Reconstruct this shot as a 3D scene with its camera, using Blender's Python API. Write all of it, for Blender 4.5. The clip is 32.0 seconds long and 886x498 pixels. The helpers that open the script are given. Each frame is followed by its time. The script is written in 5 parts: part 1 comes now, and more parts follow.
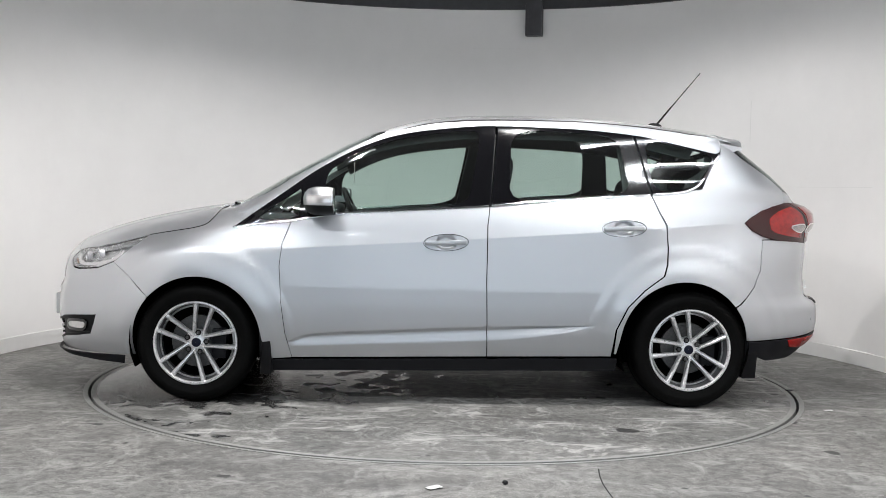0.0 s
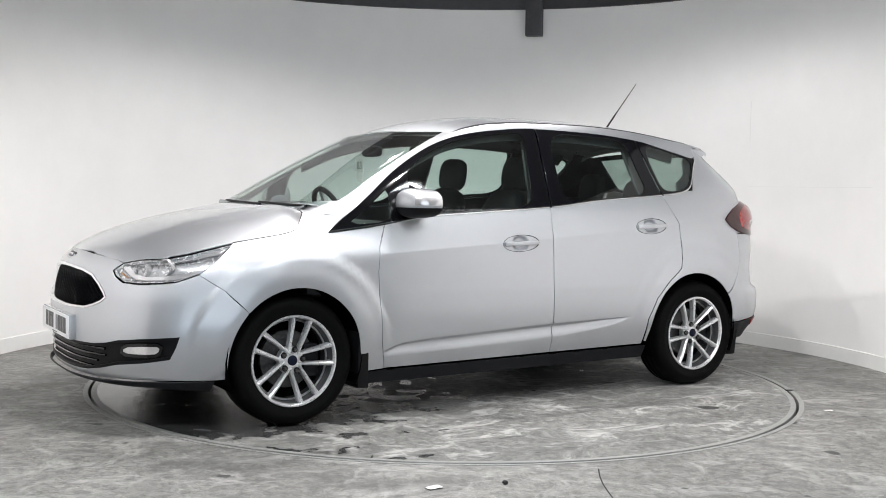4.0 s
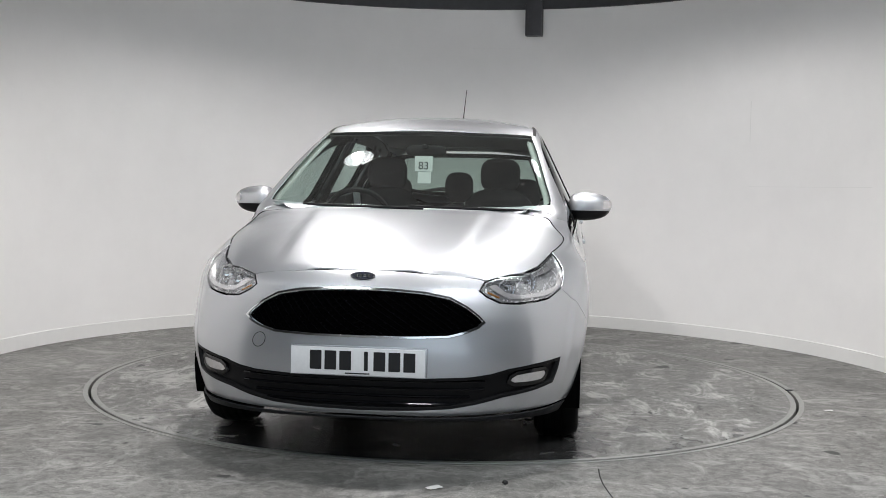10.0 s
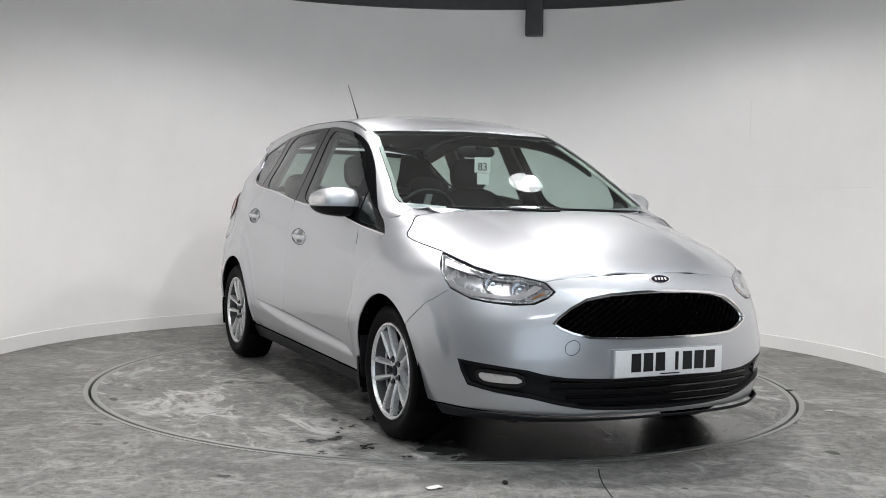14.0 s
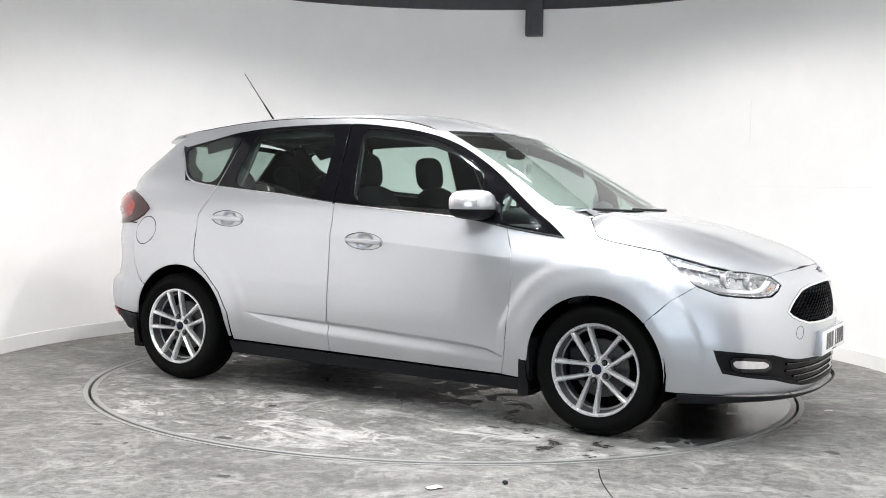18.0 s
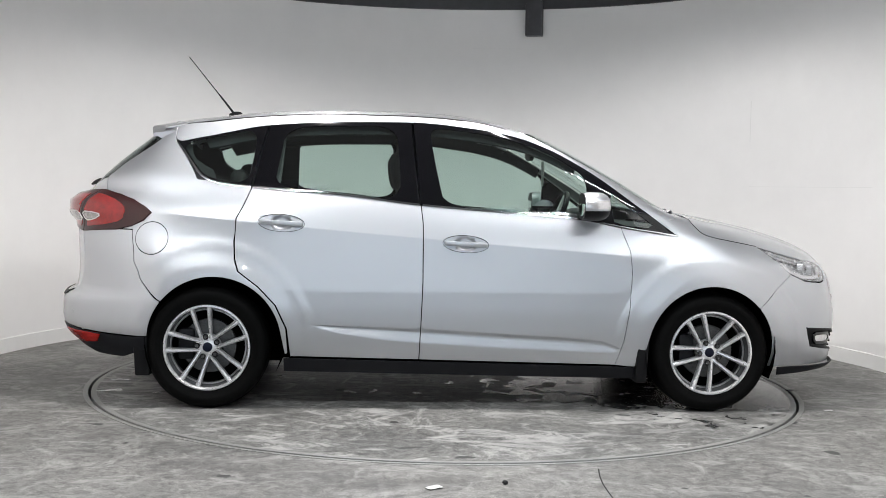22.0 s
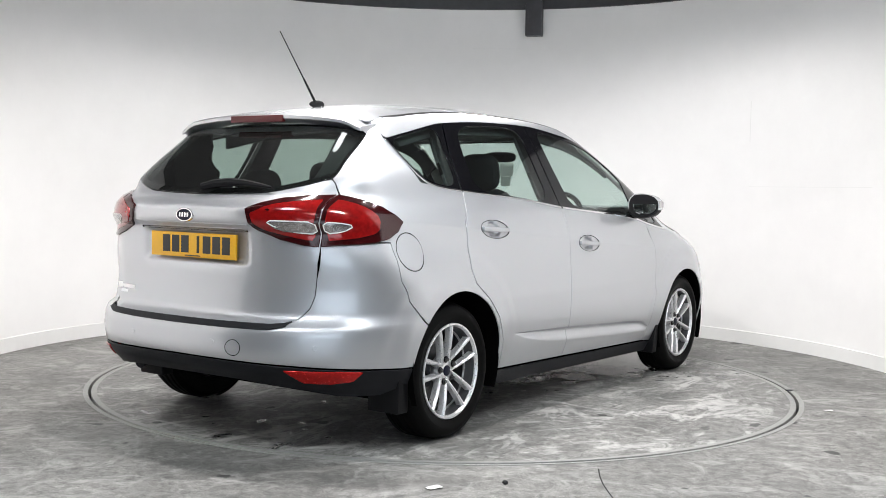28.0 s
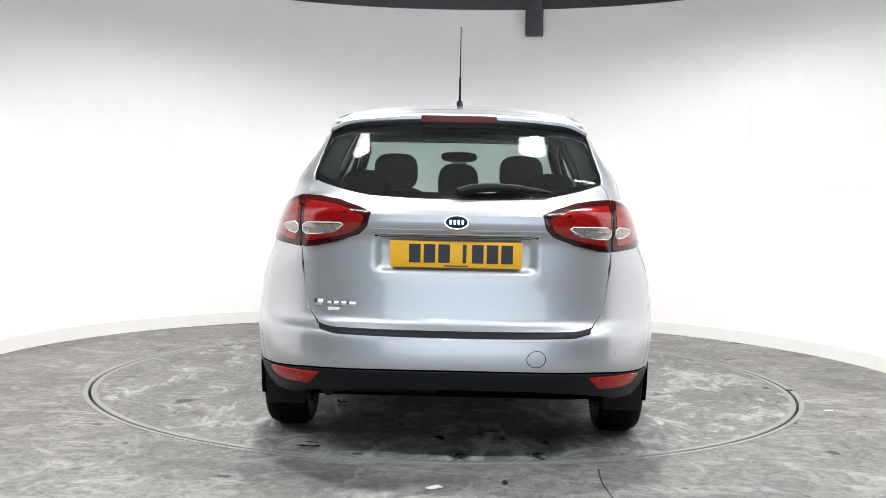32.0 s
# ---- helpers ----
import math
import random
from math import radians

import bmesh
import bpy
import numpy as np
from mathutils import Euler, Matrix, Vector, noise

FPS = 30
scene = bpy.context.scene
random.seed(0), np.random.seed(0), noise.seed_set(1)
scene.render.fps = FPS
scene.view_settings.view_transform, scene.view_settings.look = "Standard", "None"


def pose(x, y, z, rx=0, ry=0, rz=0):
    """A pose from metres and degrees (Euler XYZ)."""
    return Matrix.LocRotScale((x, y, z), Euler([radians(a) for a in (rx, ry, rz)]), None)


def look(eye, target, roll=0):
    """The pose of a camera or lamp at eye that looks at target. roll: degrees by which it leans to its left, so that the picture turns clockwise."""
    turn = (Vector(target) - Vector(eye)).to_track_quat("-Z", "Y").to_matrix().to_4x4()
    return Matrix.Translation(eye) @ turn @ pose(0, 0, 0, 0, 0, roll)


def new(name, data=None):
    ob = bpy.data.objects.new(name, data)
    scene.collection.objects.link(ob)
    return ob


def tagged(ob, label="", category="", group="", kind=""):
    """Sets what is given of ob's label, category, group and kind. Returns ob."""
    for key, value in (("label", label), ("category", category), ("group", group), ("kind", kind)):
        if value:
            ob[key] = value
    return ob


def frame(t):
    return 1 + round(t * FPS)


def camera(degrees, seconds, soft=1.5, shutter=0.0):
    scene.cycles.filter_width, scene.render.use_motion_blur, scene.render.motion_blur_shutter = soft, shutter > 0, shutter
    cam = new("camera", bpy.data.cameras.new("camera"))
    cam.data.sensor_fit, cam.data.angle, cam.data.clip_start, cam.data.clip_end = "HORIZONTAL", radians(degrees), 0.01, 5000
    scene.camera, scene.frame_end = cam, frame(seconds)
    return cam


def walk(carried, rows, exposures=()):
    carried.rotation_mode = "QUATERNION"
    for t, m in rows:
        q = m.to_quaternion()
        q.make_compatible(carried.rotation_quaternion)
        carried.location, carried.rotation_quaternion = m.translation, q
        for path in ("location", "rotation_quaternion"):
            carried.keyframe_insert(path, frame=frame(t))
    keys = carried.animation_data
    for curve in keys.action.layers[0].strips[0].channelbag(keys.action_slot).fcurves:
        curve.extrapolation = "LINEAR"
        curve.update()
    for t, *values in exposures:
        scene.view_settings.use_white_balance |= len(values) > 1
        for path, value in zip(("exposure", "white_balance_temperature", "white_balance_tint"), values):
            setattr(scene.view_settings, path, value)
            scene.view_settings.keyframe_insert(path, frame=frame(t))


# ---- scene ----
# Studio with a turntable: origin at the turntable's centre, y runs away from the camera, a silver car turns with the table.
cam = camera(44.27, 32.0, soft=0.5)
EYE = (0.0, -6.602, 1.143)
AIM = (EYE[0] + math.sin(-0.0031) * math.cos(-0.0522), EYE[1] + math.cos(-0.0031) * math.cos(-0.0522), EYE[2] + math.sin(-0.0522))
STAND = look(EYE, AIM, 1.175)
walk(cam, [(0.0, STAND), (32.0, STAND)], exposures=[(0.0, -0.27), (1.0, -0.39), (2.0, -0.43), (3.0, -0.26), (6.0, 0.23), (9.0, -0.29), (12.0, -0.51), (13.0, -0.47), (17.0, 0.16), (19.0, 0.35), (20.0, 0.11), (21.0, -0.02), (22.0, -0.21), (23.0, -0.39), (24.0, -0.37), (25.0, -0.24), (28.0, 0.16), (30.0, 0.37), (32.0, 0.33)])

# ---- light ----
world = bpy.data.worlds.new("world")
scene.world = world
world.use_nodes = True
world.node_tree.nodes["Background"].inputs[0].default_value = (0.6, 0.7, 0.8, 1)
world.node_tree.nodes["Background"].inputs[1].default_value = 0.02


def spot(name, at, to, power, degrees, blend, size):
    """A shaded high-bay lamp."""
    data = bpy.data.lights.new(name, "SPOT")
    data.energy, data.spot_size, data.spot_blend, data.shadow_soft_size = power, radians(degrees), blend, size
    data.color = (1.0, 0.966, 0.945)
    ob = new(name, data)
    ob.matrix_world = look(at, to)
    return ob


def area(name, at, to, power, sx, sy, color=(1, 1, 1)):
    data = bpy.data.lights.new(name, "AREA")
    data.shape, data.size, data.size_y, data.energy, data.color = "RECTANGLE", sx, sy, power, color
    ob = new(name, data)
    ob.matrix_world = look(at, to)
    return ob


BAYS = [(-0.85, 0.66, 3.12, 146), (1.12, 0.74, 3.12, 118), (-0.82, -1.25, 3.12, 205), (0.6, -1.27, 3.12, 195)]
for b in BAYS:
    spot("bay_light", b[:3], (b[0], b[1], 0), b[3], 141, 0.5, 0.05)
# tube lights, all but the first unseen fill: middle, direction in degrees, length
TUBES_AND_FILL = [(1.8, -1.6, 3.3, 14.5, 1.0), (-1.9, -4.3, 3.9, 0.0, 1.5), (1.9, -4.3, 3.9, 0.0, 1.5), (0.0, -7.4, 3.7, 0.0, 1.5)]
for x, y, z, a, n in TUBES_AND_FILL:
    lamp = area("tube_and_fill_light", (x, y, z - 0.06), (x, y, 0), 25 if y > -3 else 105 if y > -5 else 50, n, 0.035, (0.93, 0.97, 1.0))
    lamp.matrix_world = pose(x, y, z - 0.06, 0, 0, a)

# ---- materials ----


def ramp(nt, fac, stops):
    n = nt.nodes.new("ShaderNodeValToRGB")
    while len(n.color_ramp.elements) < len(stops):
        n.color_ramp.elements.new(0.5)
    for e, (p, col) in zip(n.color_ramp.elements, stops):
        e.position, e.color = p, (*col, 1) if len(col) == 3 else col
    nt.links.new(fac, n.inputs[0])
    return n.outputs[0]


def noise_tex(nt, vec, scale, detail=6, rough=0.6, dist=0.0):
    n = nt.nodes.new("ShaderNodeTexNoise")
    n.inputs["Scale"].default_value, n.inputs["Detail"].default_value, n.inputs["Roughness"].default_value, n.inputs["Distortion"].default_value = scale, detail, rough, dist
    if vec is not None:
        nt.links.new(vec, n.inputs["Vector"])
    return n.outputs["Fac"]


def mix(nt, fac, a, b, mode="MIX"):
    n = nt.nodes.new("ShaderNodeMix")
    n.data_type, n.blend_type = "RGBA", mode
    for sock, val in ((n.inputs["Factor"], fac), (n.inputs["A"], a), (n.inputs["B"], b)):
        if isinstance(val, bpy.types.NodeSocket):
            nt.links.new(val, sock)
        elif isinstance(val, tuple):
            sock.default_value = (*val, 1)
        else:
            sock.default_value = val
    return n.outputs["Result"]


def math_node(nt, op, a, b=0.0):
    n = nt.nodes.new("ShaderNodeMath")
    n.operation = op
    for sock, val in ((n.inputs[0], a), (n.inputs[1], b)):
        if isinstance(val, bpy.types.NodeSocket):
            nt.links.new(val, sock)
        else:
            sock.default_value = val
    return n.outputs[0]


def bump(nt, height, strength, dist, bsdf):
    n = nt.nodes.new("ShaderNodeBump")
    n.inputs["Strength"].default_value, n.inputs["Distance"].default_value = strength, dist
    nt.links.new(height, n.inputs["Height"])
    nt.links.new(n.outputs[0], bsdf.inputs["Normal"])


def base_mat(name, color, rough=0.5, metal=0.0):
    m = bpy.data.materials.new(name)
    m.use_nodes = True
    b = m.node_tree.nodes["Principled BSDF"]
    b.inputs["Base Color"].default_value = (*color, 1)
    b.inputs["Roughness"].default_value, b.inputs["Metallic"].default_value = rough, metal
    return m, m.node_tree, b


def coords(nt, kind="Object"):
    return nt.nodes.new("ShaderNodeTexCoord").outputs[kind]


def plain(name, color, rough=0.5, metal=0.0, scale=40.0, vary=0.12, relief=0.0, coat=0.0, gloss=0.5):
    """A surface with a little grain in its colour and gloss."""
    m, nt, b = base_mat(name, color, rough, metal)
    f = noise_tex(nt, coords(nt), scale, 5, 0.65)
    lo = tuple(c * (1 - vary) for c in color)
    hi = tuple(min(1, c * (1 + vary)) for c in color)
    nt.links.new(ramp(nt, f, [(0.3, lo), (0.7, hi)]), b.inputs["Base Color"])
    nt.links.new(ramp(nt, f, [(0.3, (rough * 0.85,) * 3), (0.7, (min(1, rough * 1.15),) * 3)]), b.inputs["Roughness"])
    if relief:
        bump(nt, f, relief, 0.002, b)
    b.inputs["Coat Weight"].default_value, b.inputs["Specular IOR Level"].default_value = coat, gloss
    return m


def stretch(nt, v, sx, sy, turn):
    """Coordinates drawn out along one way."""
    mp = nt.nodes.new("ShaderNodeMapping")
    mp.inputs["Scale"].default_value, mp.inputs["Rotation"].default_value = (sx, sy, 1.0), (0, 0, turn)
    nt.links.new(v, mp.inputs["Vector"])
    return mp.outputs[0]


def drops(nt, v, scale, size, chance):
    """Round-edged spots of uneven size: 1 inside a spot."""
    vor = nt.nodes.new("ShaderNodeTexVoronoi")
    vor.inputs["Scale"].default_value = scale
    warp = nt.nodes.new("ShaderNodeTexNoise")
    warp.inputs["Scale"].default_value, warp.inputs["Detail"].default_value = scale * 1.6, 3
    nt.links.new(v, warp.inputs["Vector"])
    nt.links.new(mix(nt, 0.09, v, warp.outputs["Color"]), vor.inputs["Vector"])
    sep = nt.nodes.new("ShaderNodeSeparateColor")
    nt.links.new(vor.outputs["Color"], sep.inputs[0])
    reach = math_node(nt, "MULTIPLY", math_node(nt, "SUBTRACT", sep.outputs[0], 1 - chance), size / chance)
    gap = math_node(nt, "SUBTRACT", reach, vor.outputs["Distance"])
    return ramp(nt, math_node(nt, "ADD", math_node(nt, "MULTIPLY", gap, 6.0), 0.5), [(0.45, (0, 0, 0)), (0.6, (1, 1, 1))])


def concrete(name, base, table):
    """Worn power-floated concrete: cloudy tone, pale scraped patches, grit, dark drips; on the table also wetness
    towards the car's front and painted shade under the car.
    """
    m, nt, b = base_mat(name, base, 0.6)
    v = coords(nt)
    big = noise_tex(nt, v, 0.9, 5, 0.6, 0.4)
    mid = noise_tex(nt, v, 5.0, 10, 0.72, 0.7)
    fine = noise_tex(nt, v, 150, 5, 0.8)
    c = ramp(nt, big, [(0.35, tuple(x * 0.8 for x in base)), (0.65, tuple(x * 1.15 for x in base))])
    c = mix(nt, 1.0, c, ramp(nt, mid, [(0.34, (0.72, 0.72, 0.72)), (0.5, (1.0, 1.0, 1.0)), (0.66, (1.25, 1.25, 1.24))]), "MULTIPLY")
    c = mix(nt, 1.0, c, ramp(nt, fine, [(0.36, (0.4, 0.4, 0.4)), (0.64, (1.62, 1.62, 1.6))]), "MULTIPLY")
    patch = noise_tex(nt, v, 22, 9, 0.74, 0.6)
    c = mix(nt, 1.0, c, ramp(nt, patch, [(0.38, (0.58, 0.58, 0.58)), (0.62, (1.45, 1.45, 1.44))]), "MULTIPLY")
    # pale scraped patches with ragged edges
    for sx, sy, turn, scale, lo, k in ((1.0, 1.9, 0.4, 2.3, 0.52, 0.75), (1.6, 1.0, -0.5, 3.4, 0.55, 0.7)):
        scrape = noise_tex(nt, stretch(nt, v, sx, sy, turn), scale, 13, 0.74, 1.1)
        scrape = ramp(nt, scrape, [(lo, (0, 0, 0)), (lo + 0.09, (1, 1, 1))])
        c = mix(nt, math_node(nt, "MULTIPLY", scrape, k * 1.15 if table else k * 0.6), c, tuple(x * 2.6 for x in base))
    # darker worn stains
    stain = ramp(nt, noise_tex(nt, stretch(nt, v, 1.0, 1.5, 0.9), 1.7, 9, 0.66, 0.8), [(0.36, (1, 1, 1)), (0.5, (0, 0, 0))])
    c = mix(nt, math_node(nt, "MULTIPLY", stain, 0.62), c, tuple(x * 0.45 for x in base))
    # short fine scuffs along two ways
    for turn, scale in ((0.5, 7.0), (-1.1, 9.0)):
        scuff = ramp(nt, noise_tex(nt, stretch(nt, v, 1.0, 9.0, turn), scale, 6, 0.8, 0.3), [(0.62, (0, 0, 0)), (0.7, (1, 1, 1))])
        c = mix(nt, math_node(nt, "MULTIPLY", scuff, 0.4), c, tuple(x * 2.0 for x in base))
    # dark drips and small spills
    for drip in (drops(nt, v, 4.2, 0.22, 0.35), drops(nt, stretch(nt, v, 0.6, 1.0, 0.3), 9.0, 0.25, 0.16)):
        c = mix(nt, math_node(nt, "MULTIPLY", drip, 0.9), c, (0.022, 0.022, 0.022))
    rough = ramp(nt, mid, [(0.3, (0.42,) * 3), (0.7, (0.64,) * 3)])
    if table:
        # puddles, spread along the car's footprint to paint in the shade beneath it
        sep = nt.nodes.new("ShaderNodeSeparateXYZ")
        nt.links.new(v, sep.inputs[0])
        mr = nt.nodes.new("ShaderNodeMapRange")
        mr.interpolation_type = "SMOOTHSTEP"
        for k, val in ((1, -0.4), (2, 1.5), (3, -0.11), (4, 0.25)):
            mr.inputs[k].default_value = val
        nt.links.new(sep.outputs[0], mr.inputs[0])
        side = nt.nodes.new("ShaderNodeMapRange")
        side.interpolation_type = "SMOOTHSTEP"
        for k, val in ((1, 0.6), (2, 1.05), (3, 0.0), (4, -0.28)):
            side.inputs[k].default_value = val
        nt.links.new(math_node(nt, "ABSOLUTE", sep.outputs[1]), side.inputs[0])
        w = math_node(nt, "ADD", math_node(nt, "ADD", noise_tex(nt, v, 6.0, 6, 0.55, 0.5), mr.outputs[0]), side.outputs[0])
        wet_shade = ramp(nt, w, [(0.5, (0, 0, 0)), (0.58, (1, 1, 1))])
        c = mix(nt, math_node(nt, "MULTIPLY", wet_shade, 0.85), c, (0.02, 0.02, 0.021))
        rough = mix(nt, wet_shade, rough, (0.22, 0.22, 0.22))
        # old oil marks, anywhere on the deck
        oil = ramp(nt, noise_tex(nt, stretch(nt, v, 1.0, 4.0, 0.1), 2.6, 6, 0.6, 1.0), [(0.63, (0, 0, 0)), (0.68, (1, 1, 1))])
        c = mix(nt, math_node(nt, "MULTIPLY", oil, 0.6), c, (0.03, 0.03, 0.03))
    nt.links.new(c, b.inputs["Base Color"])
    nt.links.new(rough, b.inputs["Roughness"])
    bump(nt, fine, 0.3, 0.002, b)
    return m


M_FLOOR = concrete("floor_concrete", (0.166, 0.163, 0.158), False)
M_TABLE = concrete("table_concrete", (0.177, 0.175, 0.17), True)
M_WALL = plain("white_wall_paint", (0.86, 0.855, 0.85), 0.75, 0, 3.0, 0.02, 0.05)
M_SKIRT = plain("white_skirting_paint", (0.78, 0.78, 0.77), 0.6, 0, 6.0, 0.02)
M_DARK = plain("grey_ceiling_paint", (0.2, 0.2, 0.205), 0.7, 0, 8.0, 0.2)
M_STEEL = plain("dark_painted_steel", (0.045, 0.045, 0.05), 0.45, 0.2, 12.0, 0.2)
M_SHED = plain("grey_sheet_wall", (0.12, 0.122, 0.125), 0.7, 0, 2.0, 0.08)
M_RUBBERSEAL = plain("black_seal", (0.012, 0.012, 0.012), 0.8)
M_EDGE = plain("steel_edge", (0.32, 0.32, 0.31), 0.5, 0.5, 30, 0.2)


def glow(name, color, strength):
    m, nt, b = base_mat(name, color, 0.4)
    b.inputs["Emission Color"].default_value = (*color, 1)
    b.inputs["Emission Strength"].default_value = strength
    return m


M_LAMP = glow("lamp_glow", (1, 0.98, 0.95), 20)
M_TUBE = glow("tube_glow", (0.93, 0.97, 1), 4)
M_DAY = glow("daylight", (0.78, 0.89, 1.0), 1.5)

# ---- mesh helpers ----


def mesh_ob(name, verts, faces, material, smooth=True, parent=None, label=""):
    me = bpy.data.meshes.new(name)
    me.from_pydata([tuple(v) for v in verts], [], [tuple(f) for f in faces])
    if smooth:
        me.polygons.foreach_set("use_smooth", [True] * len(me.polygons))
        me.set_sharp_from_angle(angle=radians(42))
    if material:
        me.materials.append(material)
    ob = new(name, me)
    ob.parent = parent
    if label:
        ob["label"] = label
    return ob


def part(name, bm, material, parent, label="", smooth=True, angle=35):
    me = bpy.data.meshes.new(name)
    bmesh.ops.recalc_face_normals(bm, faces=bm.faces)
    for f in bm.faces:
        f.smooth = smooth
    for e in bm.edges:
        if len(e.link_faces) == 2 and e.calc_face_angle(0) > radians(angle):
            e.smooth = False
    bm.to_mesh(me)
    bm.free()
    if material:
        me.materials.append(material)
    ob = new(name, me)
    ob.parent = parent
    if label:
        ob["label"] = label
    return ob


def box(bm, x0, x1, y0, y1, z0, z1, m=None, bevel=0.0):
    out = bmesh.ops.create_cube(bm, size=1)
    bmesh.ops.scale(bm, vec=(x1 - x0, y1 - y0, z1 - z0), verts=out["verts"])
    bmesh.ops.translate(bm, vec=((x0 + x1) / 2, (y0 + y1) / 2, (z0 + z1) / 2), verts=out["verts"])
    if bevel:
        es = list({e for v in out["verts"] for e in v.link_edges})
        res = bmesh.ops.bevel(bm, geom=es, offset=bevel, segments=2, affect="EDGES", profile=0.6)
        vs = list({v for f in res["faces"] for v in f.verts} | {v for v in out["verts"] if v.is_valid})
    else:
        vs = out["verts"]
    if m is not None:
        bmesh.ops.transform(bm, matrix=m, verts=[v for v in vs if v.is_valid])
    return bm


def lathe(profile, steps=48, a0=0.0, a1=2 * math.pi, close=False):
    """Verts and faces of an (r, z) profile turned about z."""
    full = abs(a1 - a0 - 2 * math.pi) < 1e-6
    n = steps if full else steps + 1
    verts, faces = [], []
    for i in range(n):
        a = a0 + (a1 - a0) * i / steps
        for r, z in profile:
            verts.append((r * math.cos(a), r * math.sin(a), z))
    k = len(profile)
    for i in range(steps):
        j = (i + 1) % n
        for q in range(k - 1 + (1 if close else 0)):
            q2 = (q + 1) % k
            faces.append((i * k + q, j * k + q, j * k + q2, i * k + q2))
    return verts, faces


# ---- the room ----
WR, WC = 3.005, (-0.011, 0.095)
A0, A1 = radians(-52), radians(232)


def arc_ob(name, profile, material, steps=160, a0=A0, a1=A1, close=True, smooth=True):
    v, f = lathe(profile, steps, a0, a1, close)
    if close:
        n, k = steps + 1, len(profile)
        f.append(tuple(range(k)))
        f.append(tuple((n - 1) * k + i for i in reversed(range(k))))
    v = [(x + WC[0], y + WC[1], z) for x, y, z in v]
    ob = mesh_ob(name, v, f, material, smooth)
    ob.data.polygons.foreach_set("use_smooth", [False] * len(ob.data.polygons)) if not smooth else None
    return ob


def disc_with_hole(name, r0, r1, z, material, steps=128, square=0.0):
    vs, fs = [], []
    for i in range(steps):
        a = 2 * math.pi * i / steps
        c, s = math.cos(a), math.sin(a)
        k = r1 / max(abs(c), abs(s)) if square else r1
        vs += [(r0 * c, r0 * s, z), (k * c, k * s, z)]
    for i in range(steps):
        j = (i + 1) % steps
        fs.append((2 * i, 2 * i + 1, 2 * j + 1, 2 * j))
    return mesh_ob(name, vs, fs, material, False)


tagged(disc_with_hole("floor", 2.093, 10.0, 0.0, M_FLOOR, 128, 1.0), "grey worn concrete studio floor around the turntable", "floor", kind="structure")
wall = arc_ob("wall_curved", [(WR, 0.0), (WR, 2.75), (WR + 0.12, 2.75), (WR + 0.12, 0.0)], M_WALL, 200)
tagged(wall, "white painted curved studio wall behind the turntable", "wall", kind="structure")
sk = arc_ob("baseboard", [(WR - 0.006, 0.0), (WR - 0.006, 0.097), (WR - 0.003, 0.1), (WR + 0.002, 0.1), (WR + 0.002, 0.0)], M_SKIRT, 200, smooth=False)
tagged(sk, "white painted low skirting board along the curved wall", "skirting", kind="structure")
# ceiling, ring beam and its drop bracket
tagged(arc_ob("trim_ring_beam", [(WR - 0.03, 2.75), (WR - 0.03, 2.95), (WR + 0.1, 2.95), (WR + 0.1, 2.75)], M_STEEL, 200), "dark steel ring beam above the curved wall", "beam", kind="structure")
bm = bmesh.new()
box(bm, -9, 9, -9, 9, 4.2, 4.3)
tagged(part("ceiling", bm, M_DARK, None), "grey painted shed ceiling", "ceiling", kind="structure")
for nm, b in (("wall_north", (-9, 9, 8.9, 9)), ("wall_east", (8.9, 9, -9, 9)), ("wall_west", (-9, -8.9, -9, 9))):
    bm = bmesh.new()
    box(bm, *b, 0, 4.2)
    tagged(part(nm, bm, M_SHED, None), "plain grey outer wall of the shed", "wall", kind="structure")
# south wall with a glazed entrance, daylight outside
DOOR_L, DOOR_R, DOOR_H = -2.35, 3.5, 2.8
bm = bmesh.new()
box(bm, -9, DOOR_L, -9, -8.9, 0, 4.2)
box(bm, DOOR_R, 9, -9, -8.9, 0, 4.2)
box(bm, DOOR_L, DOOR_R, -9, -8.9, DOOR_H, 4.2)
tagged(part("wall_south", bm, M_SHED, None), "plain grey outer wall of the shed with a glazed entrance", "wall", kind="structure")
entrance = new("window_1")
for k in range(9):
    x = DOOR_L + 0.04 + (DOOR_R - DOOR_L - 0.08) * k / 8
    bm = bmesh.new()
    box(bm, x - 0.025, x + 0.025, -8.99, -8.92, 0 if k in (0, 8) else 2.22, DOOR_H, None, 0.004)
    part("mullion", bm, M_STEEL, entrance)
for z in (0.04, 2.2, DOOR_H - 0.04):
    bm = bmesh.new()
    box(bm, DOOR_L, DOOR_R, -8.985, -8.925, z - 0.035, z + 0.035, None, 0.004)
    part("transom", bm, M_STEEL, entrance)
tagged(entrance, "wide open entrance with a row of panes above, daylight outside", "entrance", kind="structure")
bm = bmesh.new()
box(bm, -7, 7, -10.1, -10.0, -0.5, 6)
tagged(part("backdrop", bm, M_DAY, None), "pale blue-white daylight outside the entrance", "daylight", kind="structure")

# turntable: concrete disc, dark gap, steel kerb ring set in the floor
turntable = new("turntable")
TR = 2.05
v, f = lathe([(0.0001, 0.0), (0.3, 0.0), (0.8, 0.0), (1.4, 0.0), (TR - 0.012, 0.0), (TR, -0.006), (TR, -0.12)], 128)
mesh_ob("deck", v, f, M_TABLE, False, turntable)
v, f = lathe([(TR - 0.03, 0.0), (TR - 0.03, 0.0012), (TR - 0.001, 0.0012), (TR + 0.0005, -0.004), (TR + 0.0005, -0.05)], 128)
mesh_ob("edge_band", v, f, M_EDGE, False, turntable, "worn steel edge band")
